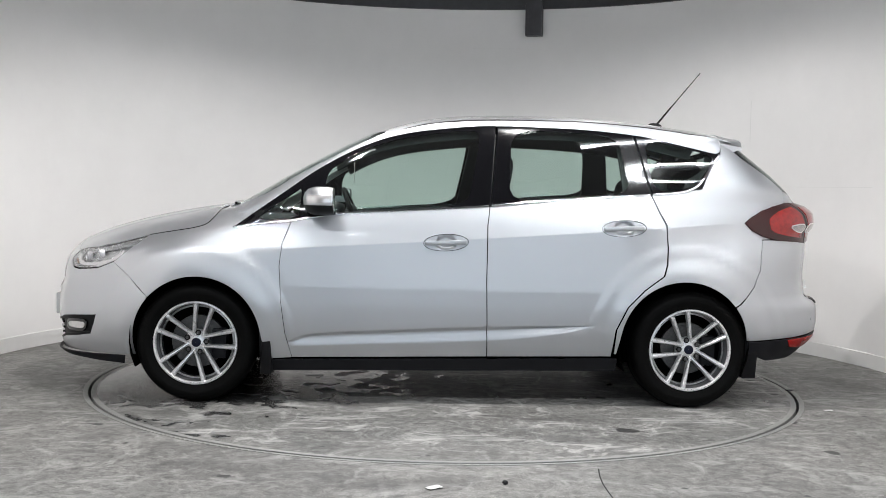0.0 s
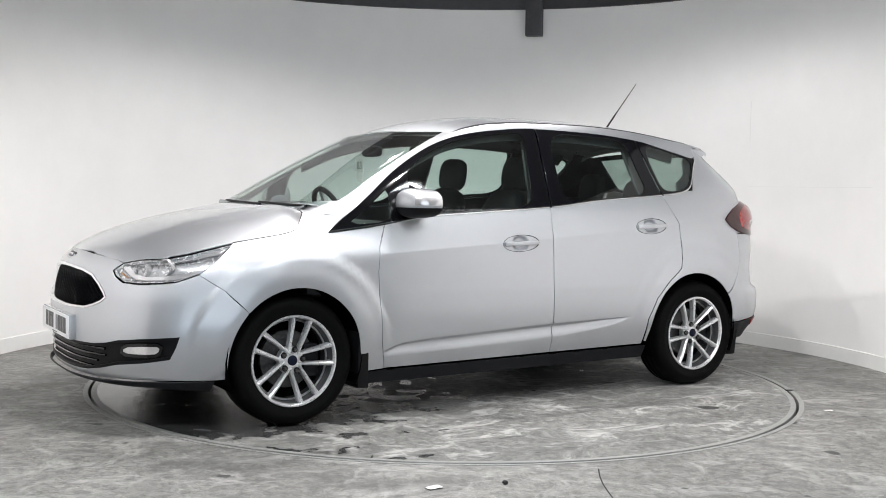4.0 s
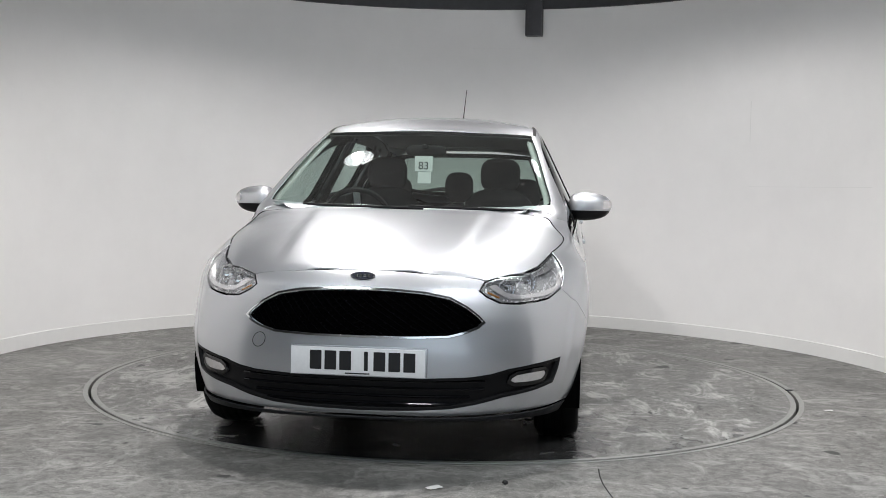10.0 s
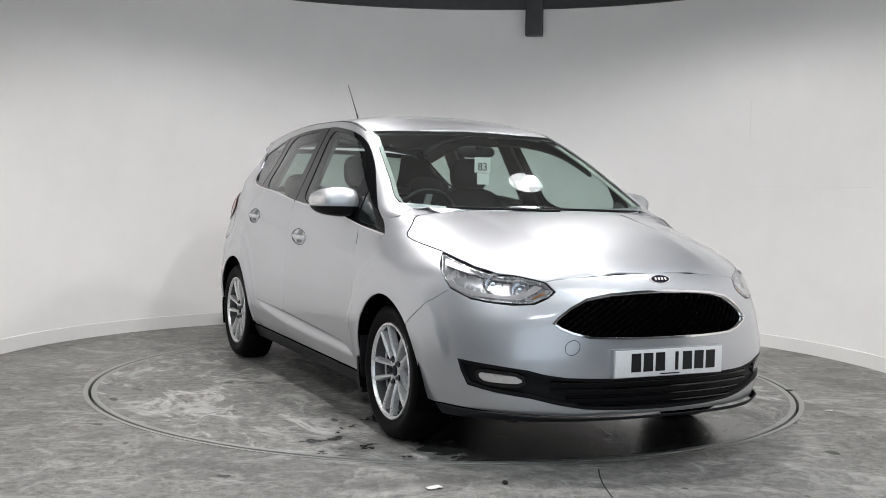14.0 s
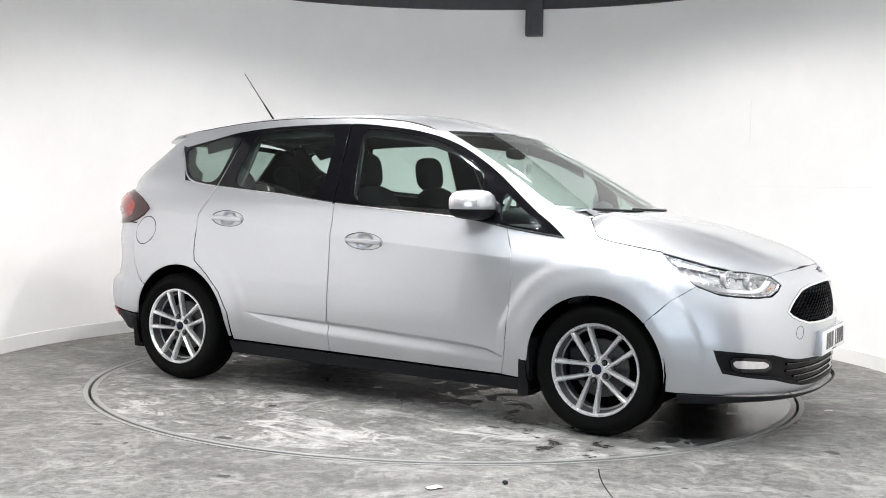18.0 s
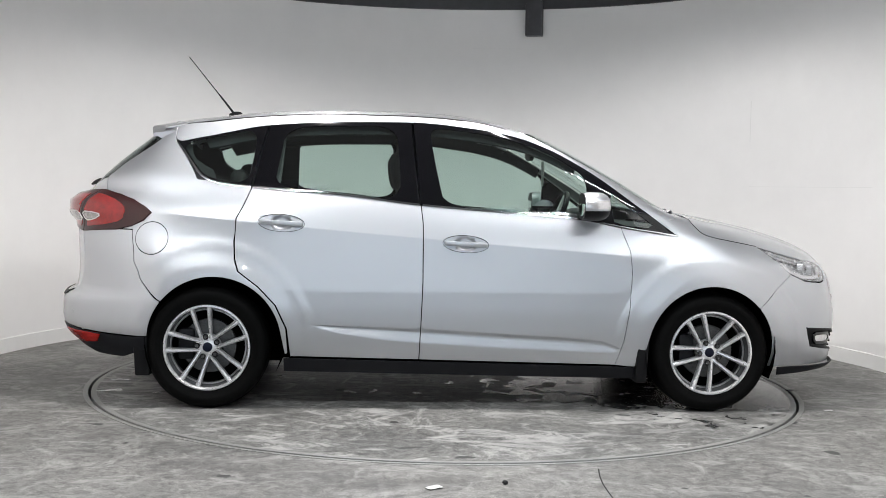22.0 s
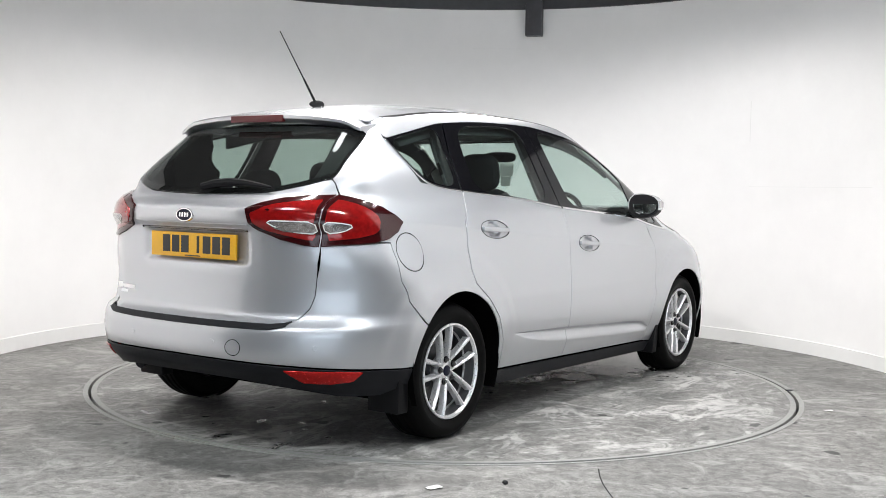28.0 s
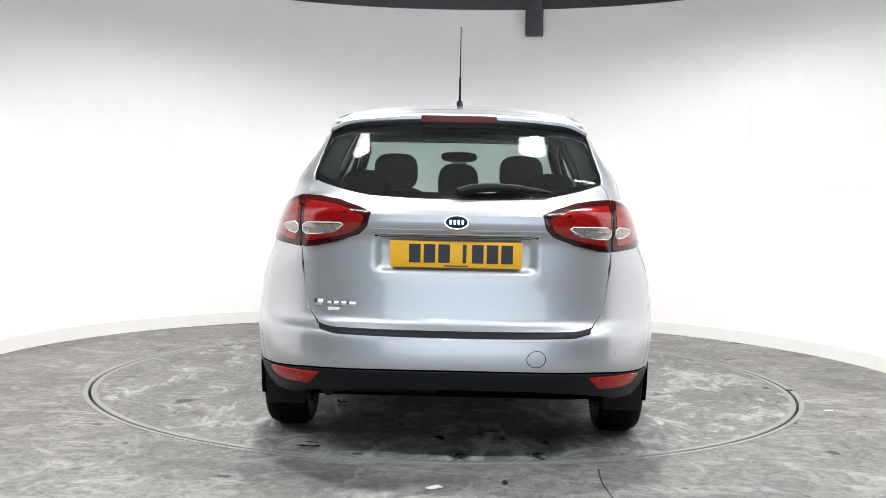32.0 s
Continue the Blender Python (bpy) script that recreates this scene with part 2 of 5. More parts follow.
tagged(turntable, "round concrete turntable deck with worn stains, set flush in the floor", "turntable")
v, f = lathe([(TR + 0.016, -0.1), (TR + 0.016, 0.0), (2.093, 0.002), (2.093, -0.1)], 128)
tagged(mesh_ob("trim_table_rim", v, f, M_EDGE, False), "flat steel rim ring around the turntable gap", "rim", kind="structure")
v, f = lathe([(1.9, -0.11), (2.2, -0.11)], 96)
tagged(mesh_ob("floor_pit", v, f, M_RUBBERSEAL, False), "dark bottom of the turntable gap", "pit", kind="structure")

# lamps over the table, and added fill tubes behind the camera
def bay_lamp(at):
    root = new("high_bay_lamp")
    root.location = at
    v, f = lathe([(0.05, 0.2), (0.08, 0.17), (0.145, 0.1), (0.152, 0.09), (0.148, 0.09)], 40)
    mesh_ob("shade", v, f, M_STEEL, True, root, "dark metal shade")
    v, f = lathe([(0.148, 0.09), (0.138, 0.1), (0.075, 0.16), (0.0005, 0.165)], 40)
    mesh_ob("reflector", v, f, M_TUBE, True, root, "bright white lamp dish")
    v, f = lathe([(0.0005, 0.062), (0.03, 0.07), (0.045, 0.095), (0.045, 0.11), (0.03, 0.155)], 24)
    mesh_ob("bulb", v, f, M_LAMP, True, root, "glowing white bulb")
    bm = bmesh.new()
    box(bm, -0.06, 0.06, -0.06, 0.06, 0.2, 0.34, None, 0.01)
    part("driver_box", bm, M_STEEL, root)
    bm = bmesh.new()
    bmesh.ops.create_cone(bm, cap_ends=True, segments=10, radius1=0.008, radius2=0.008, depth=4.2 - at[2] - 0.3, matrix=pose(0, 0, (4.2 - at[2] + 0.3) / 2))
    part("hanger", bm, M_STEEL, root)
    return tagged(root, "round high-bay lamp hanging over the turntable", "lamp", "lamps over the turntable")


def tube_and_fill_lamp(x, y, z, a, n):
    root = new("tube_and_fill_lamp")
    bm = bmesh.new()
    box(bm, -n / 2 - 0.03, n / 2 + 0.03, -0.05, 0.05, 0.03, 0.09, None, 0.008)
    part("housing", bm, M_SKIRT, root)
    v, f = tube_mesh(n)
    mesh_ob("tube", v, f, M_TUBE, True, root, "glowing fluorescent tube")
    for s in (-0.4, 0.4):
        bm = bmesh.new()
        bmesh.ops.create_cone(bm, cap_ends=True, segments=8, radius1=0.005, radius2=0.005, depth=4.2 - z - 0.09, matrix=pose(s * n, 0, (4.2 - z + 0.09) / 2))
        part("hanger", bm, M_STEEL, root)
    root.matrix_basis = pose(x, y, z, 0, 0, a)
    return tagged(root, "white batten lamp with a fluorescent tube, those behind the camera added fill", "lamp", "batten lamps")


def tube_mesh(n):
    v, f = lathe([(0.0005, -n / 2), (0.018, -n / 2), (0.018, n / 2), (0.0005, n / 2)], 12)
    return [(z, x, y) for x, y, z in v], f


for b in BAYS:
    bay_lamp(b[:3])
for b in TUBES_AND_FILL:
    tube_and_fill_lamp(*b)

# drop bracket under the ring beam
bm = bmesh.new()
box(bm, -0.072, 0.072, -0.05, 0.05, -0.25, 0.2, None, 0.004)
bracket = part("steel_drop_post", bm, M_STEEL, None)
bracket.matrix_world = pose(0.725, 2.97, 2.765, 0, 0, -14)
tagged(bracket, "dark steel drop post fixed under the ring beam", "post")

# ---- the car's body surface: plan outlines stacked over the height ----
# Car space: x forwards, y to the car's left, z up, origin on the ground midway between the axles.


def curve(*knots):
    """A smooth curve through (x, y) knots, without overshoot."""
    xs, ys = [k[0] for k in knots], [k[1] for k in knots]
    n = len(xs)
    d = [(ys[i + 1] - ys[i]) / (xs[i + 1] - xs[i]) for i in range(n - 1)]
    m = [d[0]] + [0.0 if d[i - 1] * d[i] <= 0 else 2 * d[i - 1] * d[i] / (d[i - 1] + d[i]) for i in range(1, n - 1)] + [d[-1]]

    def at(x):
        if x <= xs[0]:
            return ys[0]
        if x >= xs[-1]:
            return ys[-1]
        i = 0
        while x > xs[i + 1]:
            i += 1
        h = xs[i + 1] - xs[i]
        t = (x - xs[i]) / h
        return (1 + 2 * t) * (1 - t) ** 2 * ys[i] + t * (1 - t) ** 2 * h * m[i] + t * t * (3 - 2 * t) * ys[i + 1] + t * t * (t - 1) * h * m[i + 1]

    return at


def smooth_open(pts, times=2):
    """Round the corners of an open line, keeping its ends."""
    for _ in range(times):
        out = [pts[0]]
        for (a0, b0), (a1, b1) in zip(pts, pts[1:]):
            out += [(a0 * 0.75 + a1 * 0.25, b0 * 0.75 + b1 * 0.25), (a0 * 0.25 + a1 * 0.75, b0 * 0.25 + b1 * 0.75)]
        pts = out + [pts[-1]]
    return pts


def step(a, b, x):
    t = min(1.0, max(0.0, (x - a) / (b - a)))
    return t * t * (3 - 2 * t)


NOSE = curve((0.15, 2.12), (0.2, 2.165), (0.24, 2.2), (0.3, 2.212), (0.4, 2.222), (0.5, 2.228), (0.6, 2.228), (0.68, 2.22), (0.74, 2.2), (0.78, 2.17), (0.82, 2.125), (0.88, 2.01), (0.94, 1.845), (0.99, 1.67), (1.02, 1.52), (1.05, 1.2), (1.1, 1.095), (1.2, 0.928), (1.3, 0.755), (1.4, 0.57), (1.48, 0.41), (1.6, 0.15))
TAIL = curve((0.15, -2.05), (0.28, -2.09), (0.31, -2.12), (0.38, -2.185), (0.45, -2.205), (0.53, -2.2), (0.565, -2.185), (0.6, -2.125), (0.7, -2.115), (0.85, -2.11), (0.945, -2.115), (0.965, -2.122), (0.99, -2.147), (1.01, -2.155), (1.05, -2.155), (1.09, -2.115), (1.115, -2.055), (1.16, -2.0), (1.28, -1.872), (1.4, -1.725), (1.45, -1.665), (1.55, -1.56))
FLANK = curve((0.15, 0.8), (0.2, 0.825), (0.26, 0.85), (0.32, 0.872), (0.42, 0.892), (0.55, 0.9), (0.7, 0.9), (0.8, 0.893), (0.88, 0.88), (0.97, 0.862), (1.05, 0.838), (1.1, 0.815), (1.2, 0.766), (1.3, 0.716), (1.4, 0.666), (1.48, 0.623), (1.52, 0.597), (1.55, 0.57), (1.6, 0.5))
FRONT_BEND = curve((0.2, 1.4), (0.74, 1.4), (0.9, 1.2), (1.0, 0.9), (1.05, 0.83), (1.1, 0.725), (1.2, 0.54), (1.3, 0.365), (1.4, 0.195), (1.48, 0.06), (1.6, -0.16))
FRONT_POWER = curve((0.2, 2.7), (0.45, 2.55), (0.6, 2.3), (0.74, 2.03), (0.88, 1.93), (0.95, 1.88), (1.0, 2.1), (1.035, 2.7), (1.05, 4.0), (1.07, 4.2), (1.1, 4.5), (1.2, 4.7), (1.35, 4.5), (1.5, 4.0))
REAR_BEND = -1.35
REAR_POWER = curve((0.2, 3.0), (0.55, 3.0), (0.7, 2.9), (0.9, 3.4), (1.05, 3.4), (1.12, 3.6), (1.2, 4.6), (1.5, 5.0))
SWAGE_TOP = curve((-0.8, 0.446), (-0.217, 0.432), (0.265, 0.408), (0.715, 0.379), (0.9, 0.309))
SWAGE_LOW = curve((-0.8, 0.44), (-0.645, 0.40), (-0.22, 0.347), (0.716, 0.307), (0.9, 0.3))
SHOULDER = curve((-1.5, 1.0), (-0.95, 0.955), (0.0, 0.885), (0.75, 0.835), (1.2, 0.8))


def arch_dist(x, z):
    return min(math.hypot(x - 1.324, z - 0.335), math.hypot(x + 1.31, z - 0.345))


def flank(x, z):
    """Half width of the car at x and z, without the rounding of its ends."""
    w = FLANK(z)
    if z > 1.0:
        w *= 1 - 0.085 * step(1.0, 1.4, z) * step(-0.5, -1.6, x)
    r = arch_dist(x, z)
    w += (0.012 * step(0.48, 0.37, r) + (0.012 * step(0.53, 0.49, r) if x > 0 else 0.005 * step(0.56, 0.5, r)) * step(0.3, 0.55, z)) * step(0.15, 0.3, z)
    w -= 0.045 * step(-0.9, -1.7, x) * step(0.7, 1.0, z) * step(1.25, 1.05, z)
    w -= 0.035 * step(0.5, 1.2, x) * step(0.8, 0.95, z)
    # pressed swage low on the doors
    a, b = SWAGE_TOP(x), SWAGE_LOW(x)
    if b < z < a and -0.8 < x < 0.9:
        t = (a - z) / (a - b)
        k = step(0, 0.25, t) if t < 0.25 else 1 - step(0.25, 1.0, t)
        w -= 0.02 * k * step(0.9, 0.7, x) * step(-0.8, -0.6, x)
    # crisp shoulder line: a flat side under it, a leaning one above
    s = SHOULDER(x)
    k = step(1.05, 0.7, x) * step(-1.62, -1.45, x)
    if k > 0 and z > 0.62:
        if z < s:
            t = (z - 0.62) / (s - 0.62)
            w += k * (FLANK(0.62) * (1 - t) + (FLANK(s) + 0.006) * t - FLANK(z))
        else:
            w += 0.006 * k * math.exp(-(z - s) / 0.07)
    return w


def hull(u, z):
    """A point of the body: u 0 at the nose's middle, 1 to 2 along the flank, 3 at the tail's middle; the right side has u below 0 or above 3."""
    if u < 0:
        x, y, zz = hull(-u, z)
        return (x, -y, zz)
    if u > 3:
        x, y, zz = hull(6 - u, z)
        return (x, -y, zz)
    if u <= 1:
        b, e = FRONT_BEND(z), 2 / FRONT_POWER(z)
        a = u * math.pi / 2
        x = b + (NOSE(z) - b) * max(0.0, math.cos(a)) ** e
        return (x, flank(x, z) * math.sin(a) ** e, z)
    if u <= 2:
        b = FRONT_BEND(z)
        x = b + (REAR_BEND - b) * (u - 1)
        return (x, flank(x, z), z)
    e = 2 / REAR_POWER(z)
    a = (3 - u) * math.pi / 2
    x = REAR_BEND + (TAIL(z) - REAR_BEND) * max(0.0, math.cos(a)) ** e
    return (x, flank(x, z) * math.sin(a) ** e, z)


def u_side(x, z):
    """The u at which the left flank has that x."""
    b = FRONT_BEND(z)
    if x > b:
        e = 2 / FRONT_POWER(z)
        s = min(1.0, (x - b) / (NOSE(z) - b))
        return math.acos(s ** (1 / e)) / (math.pi / 2)
    if x >= REAR_BEND:
        return 1 + (x - b) / (REAR_BEND - b)
    e = 2 / REAR_POWER(z)
    s = min(1.0, (x - REAR_BEND) / (TAIL(z) - REAR_BEND))
    return 3 - math.acos(s ** (1 / e)) / (math.pi / 2)


def u_front(y, z):
    """The u at which the nose has that y."""
    lo, hi = 0.0, 1.0
    for _ in range(24):
        mid = (lo + hi) / 2
        if hull(mid, z)[1] < abs(y):
            lo = mid
        else:
            hi = mid
    return math.copysign(lo, y)


def u_rear(y, z):
    """The u at which the tail has that y (left: below 3, right: above 3)."""
    lo, hi = 2.0, 3.0
    for _ in range(24):
        mid = (lo + hi) / 2
        if hull(mid, z)[1] > abs(y):
            lo = mid
        else:
            hi = mid
    return lo if y >= 0 else 6 - lo


# edge line of the bonnet: along the lamp's top, the wing and up to the windscreen's corner
HOOD_LINE = smooth_open([(1.593, 0.883), (1.5, 0.9), (1.425, 0.913), (1.35, 0.926), (1.283, 0.945), (1.25, 0.985), (1.215, 1.035), (1.165, 1.066)], 2)
LAMP_TOP = [hull(u_side(x, z), z) for x, z in ((1.9, 0.806), (1.8, 0.83), (1.7, 0.857))]
HOOD_RIM = LAMP_TOP + [hull(u_side(x, z), z) for x, z in HOOD_LINE]
RIM_IN = HOOD_RIM[::-1]
HOOD_EDGE = curve(*[(p[0], p[1]) for p in RIM_IN], (2.035, 0.505), (2.097, 0.32), (2.132, 0.0))
HOOD_LOW = curve(*[(p[0], p[2]) for p in RIM_IN], (2.035, 0.778), (2.1, 0.789), (2.14, 0.798))
HOOD_Z = curve((1.1, 1.068), (1.2, 1.058), (1.3, 1.04), (1.5, 1.006), (1.67, 0.97), (1.84, 0.924), (2.01, 0.868), (2.1, 0.833), (2.14, 0.805))


def hood(x, y):
    k = min(1.25, abs(y) / max(0.3, HOOD_EDGE(x)))
    ridge = 0.008 * step(0.46 - 0.06 * (x - 1.2), 0.39 - 0.06 * (x - 1.2), abs(y)) * step(2.08, 1.9, x) * step(1.15, 1.35, x)
    return (x, y, HOOD_Z(x) - (HOOD_Z(x) - HOOD_LOW(x)) * k ** (3.6 + 1.7 * step(1.5, 1.22, x)) + ridge)


ROOF_Z = curve((-1.85, 1.445), (-1.76, 1.472), (-1.66, 1.497), (-1.5, 1.532), (-1.35, 1.552), (-1.2, 1.572), (-1.0, 1.591), (-0.67, 1.606), (-0.35, 1.605), (-0.09, 1.595), (0.1, 1.573), (0.25, 1.538), (0.35, 1.506), (0.405, 1.485), (0.5, 1.444), (0.6, 1.395))


def roof_edge(x):
    """Height and half width of the roof's edge."""
    z = ROOF_Z(x) - 0.055
    return z, flank(x, z) if x < FRONT_BEND(z) else hull(u_side(x, z), z)[1]


def roof(x, y):
    k = abs(y) / roof_edge(x)[1]
    return (x, y, ROOF_Z(x) - 0.055 * k ** 2.4 - 0.018 * step(0.2, 0.36, x) * k ** 5 - (0.25 * (k - 1) ** 2 if k > 1 else 0))

# ---- panel building ----


def hull_side(x, z):
    return hull(u_side(x, z), z)


def densify(pts, d):
    out = []
    for (a0, b0), (a1, b1) in zip(pts, pts[1:] + pts[:1]):
        n = max(1, int(math.hypot(a1 - a0, b1 - b0) / d + 0.5))
        out += [(a0 + (a1 - a0) * i / n, b0 + (b1 - b0) * i / n) for i in range(n)]
    return out


def soften(pts, times=2):
    """Round the corners of a closed outline."""
    for _ in range(times):
        out = []
        for (a0, b0), (a1, b1) in zip(pts, pts[1:] + pts[:1]):
            out += [(a0 * 0.75 + a1 * 0.25, b0 * 0.75 + b1 * 0.25), (a0 * 0.25 + a1 * 0.75, b0 * 0.25 + b1 * 0.75)]
        pts = out
    return pts


def poly_area(p):
    return sum(a[0] * b[1] - b[0] * a[1] for a, b in zip(p, p[1:] + p[:1])) / 2


def shrink(p, d):
    """Move a closed outline inwards by d."""
    if abs(d) < 1e-9:
        return p
    s = 1 if poly_area(p) > 0 else -1
    out, n = [], len(p)
    for i in range(n):
        a, b, c = p[i - 1], p[i], p[(i + 1) % n]
        e0, e1 = Vector((b[0] - a[0], b[1] - a[1])), Vector((c[0] - b[0], c[1] - b[1]))
        if e0.length < 1e-9 or e1.length < 1e-9:
            out.append(b)
            continue
        n0, n1 = Vector((-e0.y, e0.x)).normalized(), Vector((-e1.y, e1.x)).normalized()
        m = n0 + n1
        m = m.normalized() / max(0.5, m.normalized().dot(n0)) if m.length > 1e-6 else n0
        out.append((b[0] + m.x * d * s, b[1] + m.y * d * s))
    return out


def inside(p, a, b):
    hit = False
    for (a0, b0), (a1, b1) in zip(p, p[1:] + p[:1]):
        if (b0 > b) != (b1 > b) and a < (a1 - a0) * (b - b0) / (b1 - b0) + a0:
            hit = not hit
    return hit


def panel_data(outline, surf, holes=(), res=0.03, gap=0.0036, depth=0.007, lift=0.0, extra=(), edge=0.02, lip=0.0012, aspect=1.0, e=0.0015):
    """Verts, faces and normals of a panel with turned-in edges on surf(a, b)."""
    from mathutils.geometry import delaunay_2d_cdt
    out = densify(shrink(outline, gap), edge)
    hs = [densify(shrink(h, -gap), edge) for h in holes]
    pts, edges, loops = [], [], []
    for loop in [out] + hs:
        k = len(pts)
        pts += loop
        loops.append(list(range(k, k + len(loop))))
        edges += [(k + i, k + (i + 1) % len(loop)) for i in range(len(loop))]
    a_lo, a_hi = min(p[0] for p in out), max(p[0] for p in out)
    b_lo, b_hi = min(p[1] for p in out), max(p[1] for p in out)
    ra, rb = res * aspect, res
    na, nb = int((a_hi - a_lo) / ra) + 1, int((b_hi - b_lo) / rb) + 1
    tight_out = shrink(out, edge * 0.4)
    tight_holes = [shrink(h, -edge * 0.4) for h in hs]
    grid = [(a_lo + ra * (i + 0.25 + 0.5 * (j % 2)), b_lo + rb * (j + 0.5)) for j in range(nb) for i in range(na)]
    near = {(int(a // 0.012), int(b // 0.012)) for a, b in extra}
    near = {(i + p, j + q) for i, j in near for p in (-1, 0, 1) for q in (-1, 0, 1)}
    grid = [g for g in grid if (int(g[0] // 0.012), int(g[1] // 0.012)) not in near]
    for a, b in list(extra) + grid:
        if inside(tight_out, a, b) and not any(inside(h, a, b) for h in tight_holes):
            pts.append((a, b))
    vs, _, fs, _, _, _ = delaunay_2d_cdt([Vector(p) for p in pts], edges, [], 0, 1e-6)
    co = [(v.x, v.y) for v in vs]
    faces = []
    for f in fs:
        ca, cb = sum(co[i][0] for i in f) / 3, sum(co[i][1] for i in f) / 3
        if inside(out, ca, cb) and not any(inside(h, ca, cb) for h in hs):
            faces.append(list(f))
    verts, norms = [], []
    for a, b in co:
        p = Vector(surf(a, b))
        da, db = Vector(surf(a + e, b)) - Vector(surf(a - e, b)), Vector(surf(a, b + e)) - Vector(surf(a, b - e))
        n = da.cross(db)
        if n.length < 1e-12:
            n = p - Vector((0, 0, 0.7))
        n.normalize()
        if n.dot(p - Vector((max(-1.2, min(1.2, p.x)), 0, 0.6))) < 0:
            n = -n
        verts.append(p + n * lift)
        norms.append(n)
    good = []
    for f in faces:
        n = (verts[f[1]] - verts[f[0]]).cross(verts[f[2]] - verts[f[0]])
        if n.dot(norms[f[0]]) < 0:
            f.reverse()
        good.append(f)
    # turned-in rim along every free edge
    count = {}
    for f in good:
        for i in range(3):
            k = (f[i], f[(i + 1) % 3])
            count[k] = True
    rim = [k for k in count if (k[1], k[0]) not in count]
    rim_map = {}
    for a, b in rim:
        d = (verts[b] - verts[a]).normalized()
        for v in (a, b):
            o = d.cross(norms[v])
            if v in rim_map:
                rim_map[v] = rim_map[v] + o
            else:
                rim_map[v] = o
    idx = {}
    for v, o in rim_map.items():
        o = o.normalized()
        p, n = verts[v].copy(), norms[v].copy()
        idx[v] = len(verts)
        verts += [p + o * lip - n * lip, p + o * lip - n * depth]
        norms += [(n + o * 1.5).normalized(), o]
    for a, b in rim:
        i, j = idx[a], idx[b]
        good += [[b, a, i, j], [j, i, i + 1, j + 1]]
    return verts, good, norms


def panel_ob(name, data, material, parent, label="", flip=False):
    verts, faces, norms = data
    if flip:
        verts = [(v[0], -v[1], v[2]) for v in verts]
        norms = [(n[0], -n[1], n[2]) for n in norms]
        faces = [f[::-1] for f in faces]
    ob = mesh_ob(name, verts, faces, material, True, parent, label)
    ob.data.normals_split_custom_set_from_vertices([tuple(n) for n in norms])
    return ob


def both(name, data, material, parents, label=""):
    """The same panel on the left and the right."""
    pl, pr = parents if isinstance(parents, tuple) else (parents, parents)
    return panel_ob(name, data, material, pl, label), panel_ob(name, data, material, pr, label, True)


US = 1.3


def end_surf(u, z):
    return hull(u / US, z)


def fu(y, z):
    return (u_front(y, z) * US, z)


def ru(y, z):
    return (u_rear(y, z) * US, z)


def su(x, z):
    return (u_side(x, z) * US, z)


def mirror_front(pts):
    """Close a half outline (from the middle, round the left, back to the middle) with its mirror image."""
    return pts + [(-a, b) for a, b in reversed(pts) if a > 1e-6]


def mirror_rear(pts):
    return pts + [(6 * US - a, b) for a, b in reversed(pts) if a < 3 * US - 1e-6]


def mirror_y(pts):
    return pts + [(a, -b) for a, b in reversed(pts) if b > 1e-6]


def arc_pts(cx, cz, r, a0, a1, n=14):
    return [(cx + r * math.cos(radians(a0 + (a1 - a0) * i / n)), cz + r * math.sin(radians(a0 + (a1 - a0) * i / n))) for i in range(n + 1)]


# ---- car materials ----


def paint(name):
    """Metallic silver with fine flake under clear lacquer."""
    m, nt, b = base_mat(name, (0.53, 0.545, 0.565), 0.43, 0.84)
    v = coords(nt)
    vor = nt.nodes.new("ShaderNodeTexVoronoi")
    vor.inputs["Scale"].default_value = 900
    nt.links.new(v, vor.inputs["Vector"])
    f = noise_tex(nt, v, 2.5, 3, 0.5)
    c = mix(nt, f, (0.516, 0.53, 0.557), (0.551, 0.565, 0.592))
    c = mix(nt, 0.10, c, vor.outputs["Color"], "OVERLAY")
    nt.links.new(c, b.inputs["Base Color"])
    nt.links.new(ramp(nt, noise_tex(nt, v, 300, 2, 0.5), [(0.3, (0.4,) * 3), (0.7, (0.46,) * 3)]), b.inputs["Roughness"])
    b.inputs["Coat Weight"].default_value, b.inputs["Coat Roughness"].default_value = 1.0, 0.05
    b.inputs["Coat IOR"].default_value = 1.65
    return m


